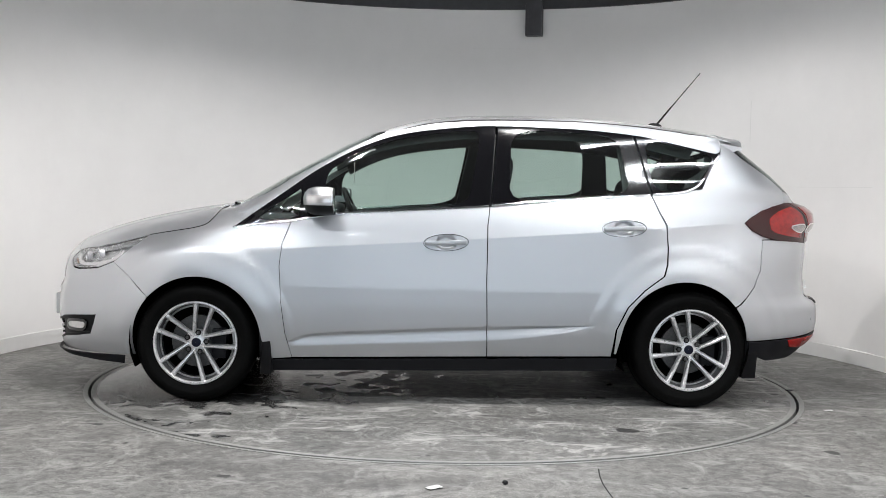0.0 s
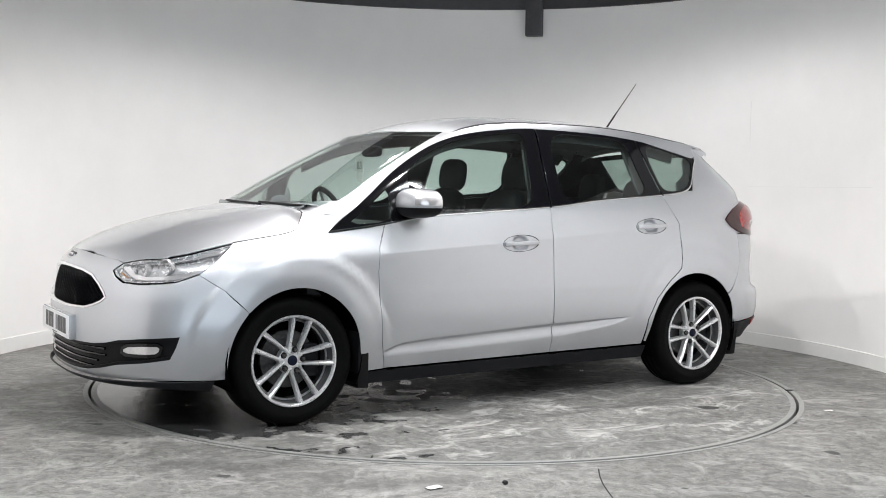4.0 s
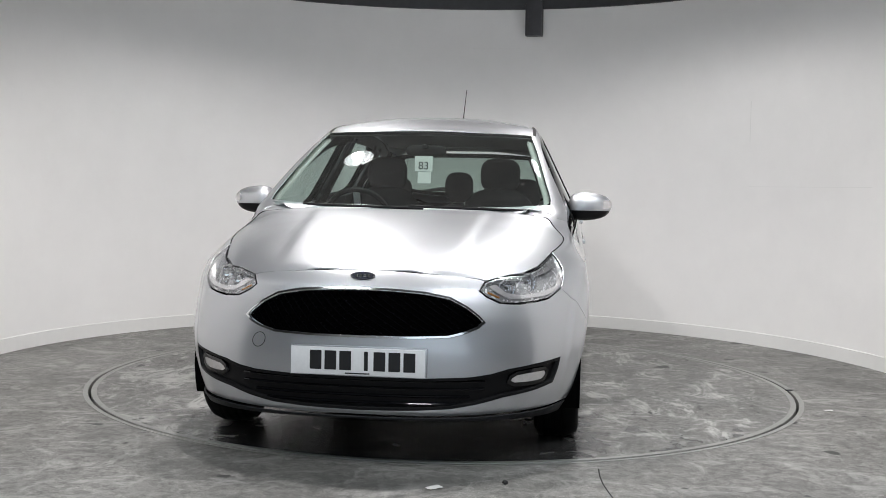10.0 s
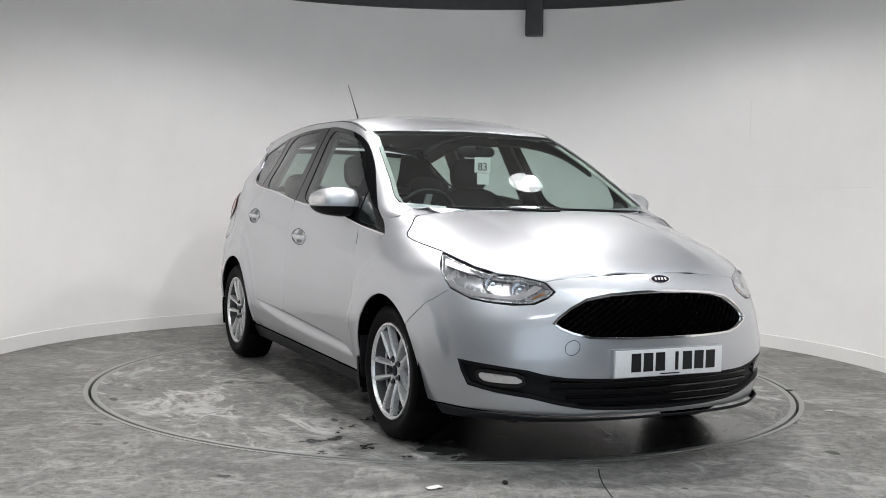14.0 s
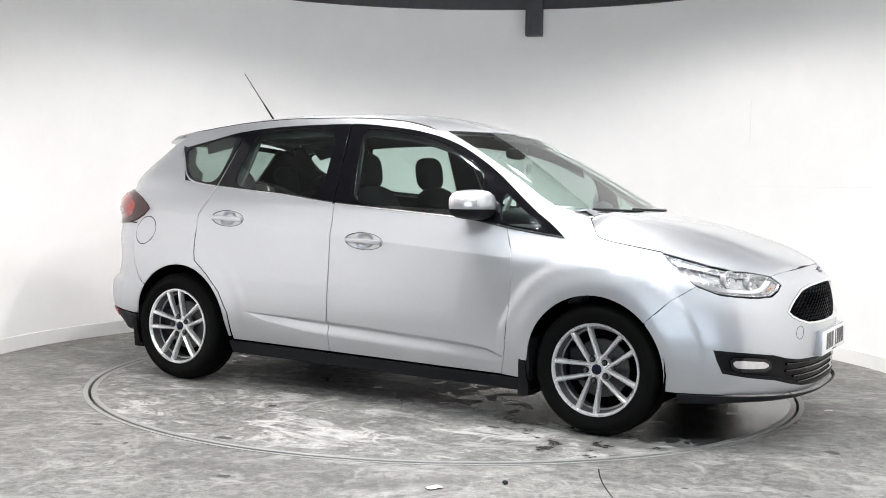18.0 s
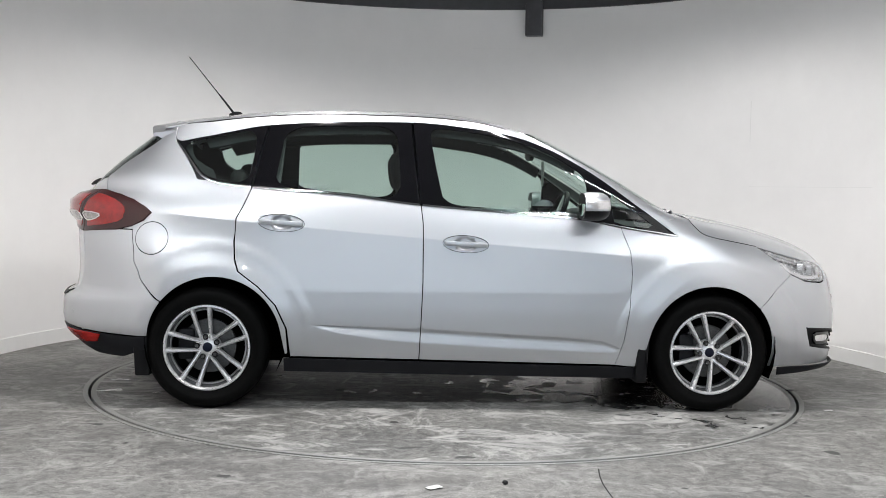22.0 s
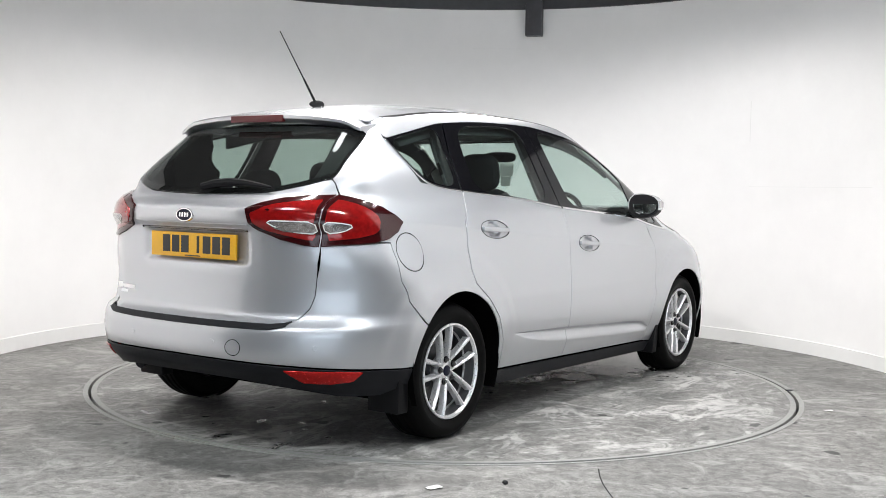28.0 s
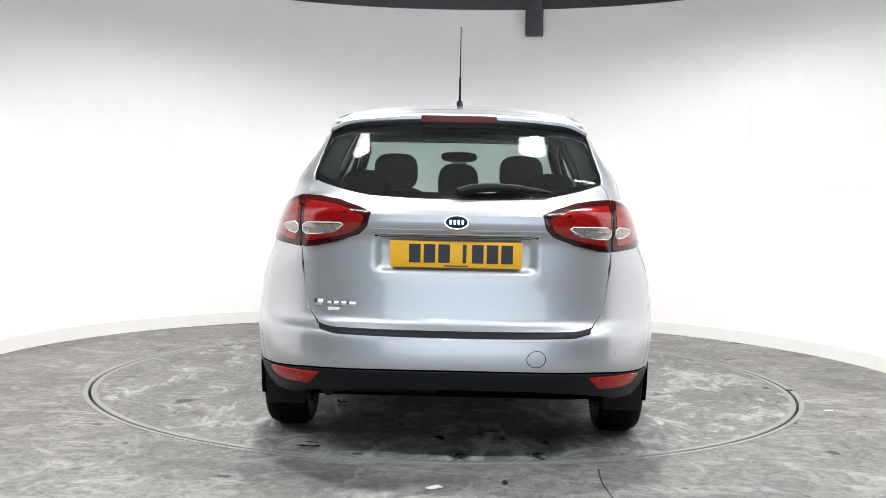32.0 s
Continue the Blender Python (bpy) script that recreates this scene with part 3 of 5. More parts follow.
def glass(name, tint, gloss=1.0, veil=0.0):
    """Thin pane: clear tint that lets light through, with a reflection that grows at a glance."""
    m = bpy.data.materials.new(name)
    m.use_nodes = True
    nt = m.node_tree
    nt.nodes.remove(nt.nodes["Principled BSDF"])
    out = nt.nodes["Material Output"]
    tr, gl, mx, fr = (nt.nodes.new("ShaderNode" + k) for k in ("BsdfTransparent", "BsdfGlossy", "MixShader", "LayerWeight"))
    tr.inputs[0].default_value = (*tint, 1)
    gl.inputs["Roughness"].default_value = 0.015
    gl.inputs[0].default_value = (gloss, gloss, gloss, 1)
    fr.inputs["Blend"].default_value = 0.5
    k = math_node(nt, "POWER", fr.outputs["Facing"], 5.0)
    k = math_node(nt, "ADD", math_node(nt, "MULTIPLY", k, 0.88), 0.08)
    nt.links.new(k, mx.inputs[0])
    nt.links.new(tr.outputs[0], mx.inputs[1])
    nt.links.new(gl.outputs[0], mx.inputs[2])
    # pale diffuse layer that paints in the grey reflection over the panes
    if veil:
        df, m2 = nt.nodes.new("ShaderNodeBsdfDiffuse"), nt.nodes.new("ShaderNodeMixShader")
        df.inputs[0].default_value = (0.6, 0.6, 0.58, 1)
        f = ramp(nt, noise_tex(nt, coords(nt), 3.0, 6, 0.6), [(0.3, (veil * 0.6,) * 3), (0.7, (veil * 1.4,) * 3)])
        nt.links.new(f, m2.inputs[0])
        nt.links.new(mx.outputs[0], m2.inputs[1])
        nt.links.new(df.outputs[0], m2.inputs[2])
        mx = m2
    nt.links.new(mx.outputs[0], out.inputs[0])
    return m


M_PAINT = paint("silver_metallic_paint")
M_GLASS = glass("window_glass", (0.72, 0.83, 0.79), veil=0.005)
M_REARGLASS = glass("tinted_rear_glass", (0.44, 0.52, 0.49), veil=0.01)
M_SCREEN = glass("windscreen_glass", (0.74, 0.83, 0.8), veil=0.014)
M_LENS = glass("lamp_lens", (0.93, 0.94, 0.95))
M_BLACK = plain("black_plastic", (0.007, 0.007, 0.008), 0.5, 0, 220, 0.25, 0.1, 0, 0.16)
M_GLOSS = plain("gloss_black_trim", (0.004, 0.004, 0.005), 0.07, 0, 60, 0.02, 0, 0, 0.45)
M_VALANCE = plain("dark_bumper_plastic", (0.009, 0.0095, 0.012), 0.5, 0, 300, 0.25, 0.15, 0, 0.2)
M_SHELL_SHADE = plain("black_underbody_and_shade", (0.003, 0.003, 0.003), 0.95, gloss=0.0)
M_CHROME = plain("chrome", (0.8, 0.8, 0.81), 0.09, 1.0, 30, 0.03)
M_SATIN = plain("satin_reflector", (0.5, 0.5, 0.51), 0.26, 0.7, 30, 0.12)
M_TAILCLEAR = plain("smoked_tail_lens", (0.38, 0.36, 0.35), 0.22, 0.75, 70, 0.5, 0, 0.6)
M_TYRE = plain("tyre_rubber", (0.004, 0.004, 0.004), 0.5, 0, 90, 0.3, 0.2, 0, 0.05)
M_ALLOY = plain("alloy_silver", (0.78, 0.78, 0.79), 0.3, 0.7, 120, 0.05)
M_BARREL = plain("grey_wheel_paint", (0.11, 0.11, 0.114), 0.4, 0.5, 60, 0.15)
M_DISC = plain("brake_steel", (0.1, 0.1, 0.1), 0.45, 0.8, 80, 0.3)
M_RED = plain("red_lens", (0.29, 0.007, 0.007), 0.12, 0.2, 45, 0.3)
M_RED.node_tree.nodes["Principled BSDF"].inputs["Coat Weight"].default_value = 0.8
M_REFLECT = plain("red_reflector", (0.46, 0.008, 0.006), 0.25, 0.3, 60, 0.3, 0, 0.2, 0.3)
M_BRAKE = plain("brake_lamp_lens", (0.09, 0.006, 0.008), 0.35, 0, 60, 0.1)
M_AMBER = plain("amber_bulb", (0.35, 0.14, 0.02), 0.25, 0.2, 60, 0.2, 0, 0.5)
M_DKRED = plain("dark_red_lens", (0.03, 0.0022, 0.003), 0.1, 0, 40, 0.3)
M_DKRED.node_tree.nodes["Principled BSDF"].inputs["Coat Weight"].default_value = 0.25
M_CLEARLAMP = plain("clear_grey_lens", (0.68, 0.66, 0.66), 0.15, 0.5, 60, 0.1, 0, 0.8)
M_YELLOW = plain("yellow_plate", (0.72, 0.38, 0.01), 0.35, 0, 60, 0.05)
M_PLATE = plain("white_plate", (0.84, 0.85, 0.86), 0.35, 0, 60, 0.03)
M_INK = plain("plate_ink", (0.01, 0.01, 0.011), 0.4)
M_NAVY = plain("navy_badge", (0.004, 0.006, 0.018), 0.4, 0, 60, 0.2, 0, 0.0, 0.2)

# ---- the car ----
car = new("car")
tagged(car, "silver five-door family car with twin-spoke alloy wheels on the turntable", "car")

BELT = curve((-1.3, 1.166), (-1.112, 1.149), (-0.633, 1.115), (-0.23, 1.071), (0.277, 1.037), (0.577, 1.016), (0.875, 0.968), (1.14, 0.933))
TOPLINE = curve((-1.527, 1.381), (-1.285, 1.435), (-1.048, 1.482), (-0.651, 1.51), (-0.274, 1.516), (0.102, 1.483), (0.289, 1.448), (0.442, 1.396), (0.593, 1.32), (0.724, 1.24), (0.885, 1.121), (1.059, 0.994), (1.14, 0.933))


def along(fn, x0, x1, n):
    return [(x0 + (x1 - x0) * i / n, fn(x0 + (x1 - x0) * i / n)) for i in range(n + 1)]


FA, RA = (1.318, 0.335), (-1.288, 0.345)
FDOOR_CUT = [(0.829, BELT(0.829)), (0.873, 0.858), (0.886, 0.737), (0.875, 0.556), (0.852, 0.375), (0.817, 0.243)]
BCUT = [(-0.23, BELT(-0.23)), (-0.218, 0.969), (-0.216, 0.667), (-0.228, 0.262)]
RCUT = [(-1.112, BELT(-1.112)), (-1.153, 1.047), (-1.184, 0.987), (-1.19, 0.87), (-1.184, 0.777), (-1.165, 0.716), (-1.061, 0.638), (-0.972, 0.545), (-0.915, 0.423), (-0.898, 0.273)]
swage = [(x / 40, SWAGE_TOP(x / 40) * (1 - k) + SWAGE_LOW(x / 40) * k) for x in range(-31, 36) for k in (-0.06, 0.0, 0.06, 0.13, 0.2, 0.28, 0.45, 0.65, 0.85, 1.0)]
shoulder = [(x / 40, SHOULDER(x / 40) + d) for x in range(-46, 36) for d in (0.03, 0.014, 0.004, -0.004, -0.016, -0.032)]
HANDLES = [(0.004, 0.875), (-0.952, 0.967)]


def oval(cx, cz, a, b, n=28, lean=0.0):
    return [(cx + a * math.cos(2 * math.pi * i / n), cz + b * math.sin(2 * math.pi * i / n) + lean * math.cos(2 * math.pi * i / n)) for i in range(n)]


doors = {}
door_f = panel_data(FDOOR_CUT[::-1] + along(BELT, 0.8, -0.2, 20)[:-1] + BCUT, hull_side, [oval(*HANDLES[0], 0.118, 0.043, 28, -0.005)], res=0.024, extra=swage + shoulder)
door_r = panel_data(BCUT[::-1] + along(BELT, -0.26, -1.08, 16) + RCUT, hull_side, [oval(*HANDLES[1], 0.118, 0.043, 28, -0.005)], res=0.024, extra=swage + shoulder)
for side in ("l", "r"):
    doors["f" + side] = panel_ob("front_door", door_f, M_PAINT, car, "silver front door with black window surround", side == "r")
    doors["r" + side] = panel_ob("rear_door", door_r, M_PAINT, car, "silver rear door with black window surround", side == "r")
FD, RD = (doors["fl"], doors["fr"]), (doors["rl"], doors["rr"])

# front wing, bonnet, bumper
wing = [(1.677, 0.667), (1.775, 0.736), (1.69, 0.806), (1.593, 0.883)] + HOOD_LINE[1:] + [(1.105, 1.08), (1.045, 1.006), (1.09, 0.972), (1.14, 0.931)] + along(BELT, 1.1, 0.86, 6) + FDOOR_CUT + [(0.92, 0.236), (0.965, 0.30)]
wing += arc_pts(*FA, 0.339, 168, 42, 22) + [(1.574, 0.566)]
both("front_wing", panel_data(wing, hull_side, res=0.026, gap=0.0014, e=0.03), M_PAINT, car)
hood_half = [(2.127, 0.0), (2.122, 0.12), (2.102, 0.27), (2.076, 0.39), (2.041, 0.495)] + [(p[0], p[1] + 0.001) for p in HOOD_RIM] + [(1.12, 0.675), (1.125, 0.65), (1.165, 0.6), (1.21, 0.45), (1.235, 0.25), (1.24, 0.0)]
bonnet = panel_ob("bonnet", panel_data(mirror_y(hood_half), hood, res=0.024, e=0.012), M_PAINT, car)
GRILLE = [(0.0, 0.752), (0.13, 0.748), (0.26, 0.738), (0.36, 0.718), (0.43, 0.68), (0.478, 0.643), (0.503, 0.616), (0.478, 0.593), (0.43, 0.573), (0.36, 0.556), (0.2, 0.551), (0.0, 0.55)]
LOWER = [(0.0, 0.39), (0.26, 0.39), (0.45, 0.396), (0.53, 0.407), (0.6, 0.425), (0.7, 0.438), (0.806, 0.452), (0.797, 0.405), (0.775, 0.345), (0.7, 0.325), (0.58, 0.307), (0.47, 0.28), (0.365, 0.263), (0.2, 0.254), (0.0, 0.25)]


front_half = [fu(y, z) for y, z in ((0.0, 0.818), (0.12, 0.816), (0.27, 0.806), (0.39, 0.797), (0.45, 0.789), (0.49, 0.78), (0.468, 0.742), (0.5, 0.715), (0.555, 0.688), (0.63, 0.682), (0.7, 0.688), (0.75, 0.697))]
front_half += [su(1.775, 0.735), su(1.677, 0.666), su(1.574, 0.565)] + [su(*p) for p in arc_pts(*FA, 0.339, 40, -15, 10)] + [su(1.7, 0.243)]
front_half += [fu(y, z) for y, z in ((0.8, 0.243), (0.7, 0.242), (0.58, 0.24), (0.45, 0.236), (0.2, 0.233), (0.0, 0.232))]
holes = [mirror_front([fu(*p) for p in GRILLE]), mirror_front([fu(*p) for p in LOWER])]
front_bumper = panel_ob("front_bumper", panel_data(mirror_front(front_half), end_surf, holes, res=0.026, gap=0.0014), M_PAINT, car)
lip_half = [fu(y, z) for y, z in ((0.0, 0.23), (0.2, 0.231), (0.45, 0.234), (0.58, 0.238), (0.7, 0.24), (0.8, 0.241))] + [su(1.7, 0.24), su(1.712, 0.19), su(1.85, 0.198)] + [fu(y, z) for y, z in ((0.7, 0.206), (0.5, 0.212), (0.25, 0.216), (0.0, 0.216))]


def lip_surf(u, z):
    x, y, zz = hull(u / US, z)
    return (x + 0.028 * step(0.16, 0.235, z) * step(1.7, 1.95, x), y, zz)


panel_ob("chin_spoiler", panel_data(mirror_front(lip_half), lip_surf, res=0.026, lift=0.004), M_VALANCE, front_bumper, "dark plastic chin spoiler")

# roof, side frames, quarter panels, tailgate, rear bumper
SCREEN_TOP = [(0.0, 1.482), (0.2, 1.4815), (0.35, 1.48), (0.45, 1.478), (0.52, 1.476)]
roof_half = [(hull(u_front(y, z), z)[0] - 0.012, y) for y, z in SCREEN_TOP + [(0.565, 1.474)]] + [(x / 20, roof_edge(x / 20)[1] - 0.004) for x in range(6, -33, -2)] + [(-1.62, 0.3), (-1.625, 0.0)]
roof_panel = panel_ob("roof", panel_data(mirror_y(roof_half), roof, res=0.04), M_PAINT, car)


def screen_edge(z):
    return curve((1.05, 0.7), (1.07, 0.712), (1.1, 0.722), (1.2, 0.69), (1.3, 0.655), (1.4, 0.614), (1.475, 0.58))(z)


edge_pts = [(u_front(screen_edge(z), z) * US, z) for z in (1.09, 1.12, 1.15, 1.2, 1.25, 1.3, 1.35, 1.4, 1.44, 1.475)]
frame_pts = [su(*p) for p in along(TOPLINE, -1.5, 1.035, 40)] + [su(1.045, 1.009), su(1.1, 1.082)] + edge_pts + [su(x, roof_edge(x)[0]) for x in [0.3 - i * 0.1 for i in range(19)] + [-1.528]] + [su(-1.53, 1.4)]
both("side_frame", panel_data(frame_pts, end_surf, res=0.026, edge=0.018, gap=0.0012, e=0.025), M_PAINT, car)
glass_edge = [(0.585, 1.405), (0.597, 1.36), (0.607, 1.31), (0.617, 1.26), (0.626, 1.215), (0.622, 1.19)]
REAR_CUT = [(-1.718, 0.919), (-1.706, 0.84), (-1.699, 0.754), (-1.662, 0.665), (-1.61, 0.6), (-1.558, 0.556)]
QARC = smooth_open([(-1.527, 1.384), (-1.475, 1.318), (-1.424, 1.25), (-1.385, 1.205), (-1.345, 1.182), (-1.29, 1.167)], 2)
quarter = [su(*p) for p in QARC[:-1] + along(BELT, -1.28, -1.13, 4) + RCUT[:-1] + [(-0.905, 0.29), (-0.93, 0.285)]]
quarter += [su(*p) for p in arc_pts(*RA, 0.34, 12, 141, 22)]
quarter += [su(*p) for p in REAR_CUT[::-1]] + [ru(0.7, 0.93), ru(0.66, 0.93), ru(0.665, 1.03), ru(0.665, 1.12), ru(0.64, 1.17)] + [ru(*p) for p in glass_edge[::-1]] + [ru(0.57, 1.422), su(-1.6, roof_edge(-1.6)[0]), su(-1.53, roof_edge(-1.53)[0])]
both("rear_quarter", panel_data(quarter, end_surf, res=0.026, extra=[su(x / 40, SHOULDER(x / 40) + d) for x in range(-68, -46) for d in (0.015, 0.004, -0.004, -0.02)]), M_PAINT, car)


def gate_surf(u, z):
    x, y, zz = hull(u / US, z)
    k = step(0.35, 0.3, abs(y)) * step(0.80, 0.83, z) * step(0.975, 0.935, z)
    return (x + 0.022 * k, y, zz)


gate_half = [ru(0.0, 1.112), ru(0.2, 1.115), ru(0.38, 1.124), ru(0.5, 1.15), ru(0.6, 1.18), ru(0.622, 1.184), ru(0.638, 1.168), ru(0.66, 1.12), ru(0.66, 1.03), ru(0.655, 0.91), ru(0.648, 0.83), ru(0.643, 0.768), ru(0.635, 0.69), ru(0.62, 0.64), ru(0.575, 0.588), ru(0.5, 0.573), ru(0.25, 0.571), ru(0.0, 0.571)]
tailgate = panel_ob("tailgate", panel_data(mirror_rear(gate_half), gate_surf, res=0.02, gap=0.0, e=0.008, extra=[ru(y / 50, z) for y in range(-20, 21) for z in (0.8, 0.806, 0.812, 0.82, 0.95, 0.957, 0.964, 0.97, 0.976, 0.982, 0.988, 0.995)]), M_PAINT, car)
bump_half = [ru(0.0, 0.565), ru(0.25, 0.566), ru(0.5, 0.568), ru(0.577, 0.585), ru(0.622, 0.638), ru(0.637, 0.69), ru(0.645, 0.768), ru(0.656, 0.91), ru(0.72, 0.92)] + [su(*p) for p in REAR_CUT] + [su(*p) for p in arc_pts(*RA, 0.34, 143, 172, 6)] + [su(-1.627, 0.372), su(-1.72, 0.374), ru(0.78, 0.385), ru(0.6, 0.4), ru(0.3, 0.408), ru(0.0, 0.41)]
rear_bumper = panel_ob("rear_bumper", panel_data(mirror_rear(bump_half), end_surf, res=0.026), M_PAINT, car)
val_half = [ru(0.0, 0.407), ru(0.3, 0.405), ru(0.6, 0.397), ru(0.78, 0.382), su(-1.72, 0.371), su(-1.627, 0.369), su(-1.64, 0.3), su(-1.76, 0.255), ru(0.7, 0.26), ru(0.6, 0.285), ru(0.5, 0.3), ru(0.3, 0.318), ru(0.0, 0.32)]
panel_ob("rear_valance", panel_data(mirror_rear(val_half), end_surf, res=0.026, lift=0.004), M_VALANCE, rear_bumper, "dark plastic rear valance")
step_half = [ru(0.0, 0.569), ru(0.5, 0.571), ru(0.55, 0.576), ru(0.572, 0.584), ru(0.565, 0.566), ru(0.5, 0.55), ru(0.0, 0.546)]
panel_ob("loading_strip", panel_data(mirror_rear(step_half), end_surf, res=0.03, lift=0.005, gap=0.0), M_VALANCE, rear_bumper, "dark ribbed loading-edge strip")
sill = [(0.93, 0.23), (0.817, 0.236), (-0.228, 0.254), (-0.935, 0.266), (-0.935, 0.19), (0.93, 0.165)]
both("sill", panel_data(sill, hull_side, res=0.04, lift=0.003), M_VALANCE, car, "dark plastic door sill")

# black shell under the panels, behind the gaps


def inner_side(x, z):
    p = hull_side(x, z)
    return (p[0], p[1] - 0.03, p[2])


shell = along(lambda x: BELT(x) - 0.03, 1.1, -1.1, 12) + [(-1.62, 1.1), (-1.75, 0.95), (-1.72, 0.6)] + arc_pts(*RA, 0.36, 150, 0, 16) + [(-0.9, 0.24), (0.9, 0.24)] + arc_pts(*FA, 0.36, 180, 30, 16) + [(1.72, 0.7), (1.56, 0.85)]
both("inner_shell", panel_data(shell, inner_side, res=0.08, depth=0.01), M_SHELL_SHADE, car)


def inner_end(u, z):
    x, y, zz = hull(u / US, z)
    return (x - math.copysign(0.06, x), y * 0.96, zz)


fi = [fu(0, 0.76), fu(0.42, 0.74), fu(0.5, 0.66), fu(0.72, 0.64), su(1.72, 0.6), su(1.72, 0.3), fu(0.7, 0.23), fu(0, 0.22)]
panel_ob("inner_front", panel_data(mirror_front(fi), inner_end, res=0.06), M_SHELL_SHADE, car)
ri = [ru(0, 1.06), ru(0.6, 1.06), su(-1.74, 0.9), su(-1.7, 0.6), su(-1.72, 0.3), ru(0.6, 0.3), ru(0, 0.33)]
panel_ob("inner_rear", panel_data(mirror_rear(ri), inner_end, res=0.06), M_SHELL_SHADE, car)
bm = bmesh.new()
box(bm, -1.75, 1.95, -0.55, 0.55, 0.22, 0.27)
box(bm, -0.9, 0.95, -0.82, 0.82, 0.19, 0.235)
part("floor_pan", bm, M_SHELL_SHADE, car)
bm = bmesh.new()
box(bm, 1.2, 1.26, -0.66, 0.66, 0.24, 0.99)
part("bulkhead", bm, M_SHELL_SHADE, car)

# exhaust and rear axle under the tail
bm = bmesh.new()
bmesh.ops.create_cone(bm, cap_ends=True, segments=24, radius1=0.085, radius2=0.085, depth=0.5, matrix=pose(-1.8, 0.33, 0.3, 90) @ Matrix.Diagonal((1.3, 0.62, 1, 1)))
silencer = part("silencer", bm, M_VALANCE, car, "dull grey exhaust silencer")
bm = bmesh.new()
bmesh.ops.create_cone(bm, cap_ends=True, segments=16, radius1=0.027, radius2=0.027, depth=0.2, matrix=pose(-1.86, 0.56, 0.295, 0, 80, 12))
part("tail_pipe", bm, M_VALANCE, silencer, "dark exhaust tail pipe")
bm = bmesh.new()
bmesh.ops.create_cone(bm, cap_ends=True, segments=12, radius1=0.035, radius2=0.035, depth=1.3, matrix=pose(-1.36, 0, 0.28, 90))
part("rear_axle", bm, M_VALANCE, car)

# windscreen and rear window
ws = [(u_front(y, z) * US, z) for y, z in SCREEN_TOP] + edge_pts[::-1][0:] + [fu(0.68, 1.058), fu(0.5, 1.05), fu(0.25, 1.05), fu(0.0, 1.05)]
ws_full = mirror_front(ws)
band = [(a, b) for a, b in shrink(densify(ws_full, 0.05), 0.016)]
windscreen = panel_ob("windscreen", panel_data(ws_full, end_surf, res=0.06, depth=0.005), M_SCREEN, car, "clear laminated windscreen")
panel_ob("screen_band", panel_data(ws_full, end_surf, [band], res=0.03, depth=0.003, lift=-0.004, gap=0.001, lip=0.0), M_GLOSS, windscreen, "black printed edge band")
rw_half = [ru(0.0, 1.44), ru(0.3, 1.436), ru(0.5, 1.422), ru(0.575, 1.412)] + [ru(*p) for p in glass_edge] + [ru(0.6, 1.185), ru(0.5, 1.153), ru(0.38, 1.127), ru(0.2, 1.118), ru(0.0, 1.115)]
rw_full = mirror_rear(rw_half)
rwin = panel_ob("rear_window", panel_data(rw_full, end_surf, res=0.06, depth=0.005), M_REARGLASS, tailgate, "dark tinted rear window")
band = shrink(densify(rw_full, 0.05), 0.03)
panel_ob("window_band", panel_data(rw_full, end_surf, [band], res=0.03, depth=0.003, lift=-0.004, gap=0.001, lip=0.0), M_GLOSS, rwin)

# roof spoiler with the high brake lamp
def spoiler_pts():
    """A full-width blade that carries the roof on over the rear window; its ends turn down onto the pillars."""
    n, m, vs, fs = 44, 9, [], []
    for i in range(n + 1):
        y = 0.583 * (2 * i / n - 1)
        q = abs(y) / 0.583
        x0 = -1.575 + 0.035 * q ** 4
        x1 = -1.71 + 0.06 * q ** 2.5
        drop = 0.03 * max(0.0, (q - 0.8) / 0.2) ** 2
        yr = max(-0.56, min(0.56, y))
        for k in range(5):
            x = x0 + (x1 - x0) * k / 4
            vs.append((x, y, roof(x, yr)[2] + 0.0035 + 0.006 * (k / 4) ** 2 - drop))
        x, _, z = vs[-1]
        vs.append((x - 0.009, y, z - 0.008))
        vs.append((x - 0.008, y, z - 0.022))
        vs.append((x + 0.012, y, z - 0.034 + 0.016 * q ** 3))
        vs.append((-1.625 + 0.05 * q ** 4, y, roof(-1.62, yr)[2] - 0.052 - drop * 0.9))
    for i in range(n):
        for k in range(m):
            a, b = i * m + k, i * m + (k + 1) % m
            fs.append((a, b, b + m, a + m))
    fs.append(tuple(range(m)))
    fs.append(tuple(n * m + k for k in reversed(range(m))))
    return vs, fs


v, f = spoiler_pts()
spoiler = mesh_ob("roof_spoiler", v, f, M_PAINT, True, tailgate)
bm = bmesh.new()
box(bm, -1.7225, -1.7, -0.17, 0.17, 1.455, 1.487, None, 0.004)
part("brake_lamp", bm, M_BRAKE, spoiler, "dark red high brake lamp")

# side windows: black frames with panes
DLO_TOP_F = along(TOPLINE, 1.1, -0.27, 24)
frame_f = [(1.137, 0.936)] + DLO_TOP_F + [(-0.25, 1.3), (-0.232, BELT(-0.23) + 0.004)] + along(lambda x: BELT(x) + 0.004, -0.2, 1.1, 18)
win_sail = soften([(1.03, 0.97), (0.93, 1.044), (0.822, 1.123), (0.778, 1.156), (0.785, 1.05), (0.795, 0.99)], 1)
win_f = soften([(0.668, 1.012), (0.655, 1.1), (0.65, 1.235), (0.59, 1.287), (0.45, 1.37), (0.289, 1.425), (0.1, 1.461), (-0.06, 1.481), (-0.183, 1.489), (-0.165, 1.36), (-0.135, 1.2), (-0.105, 1.07), (0.277, 1.045)], 2)
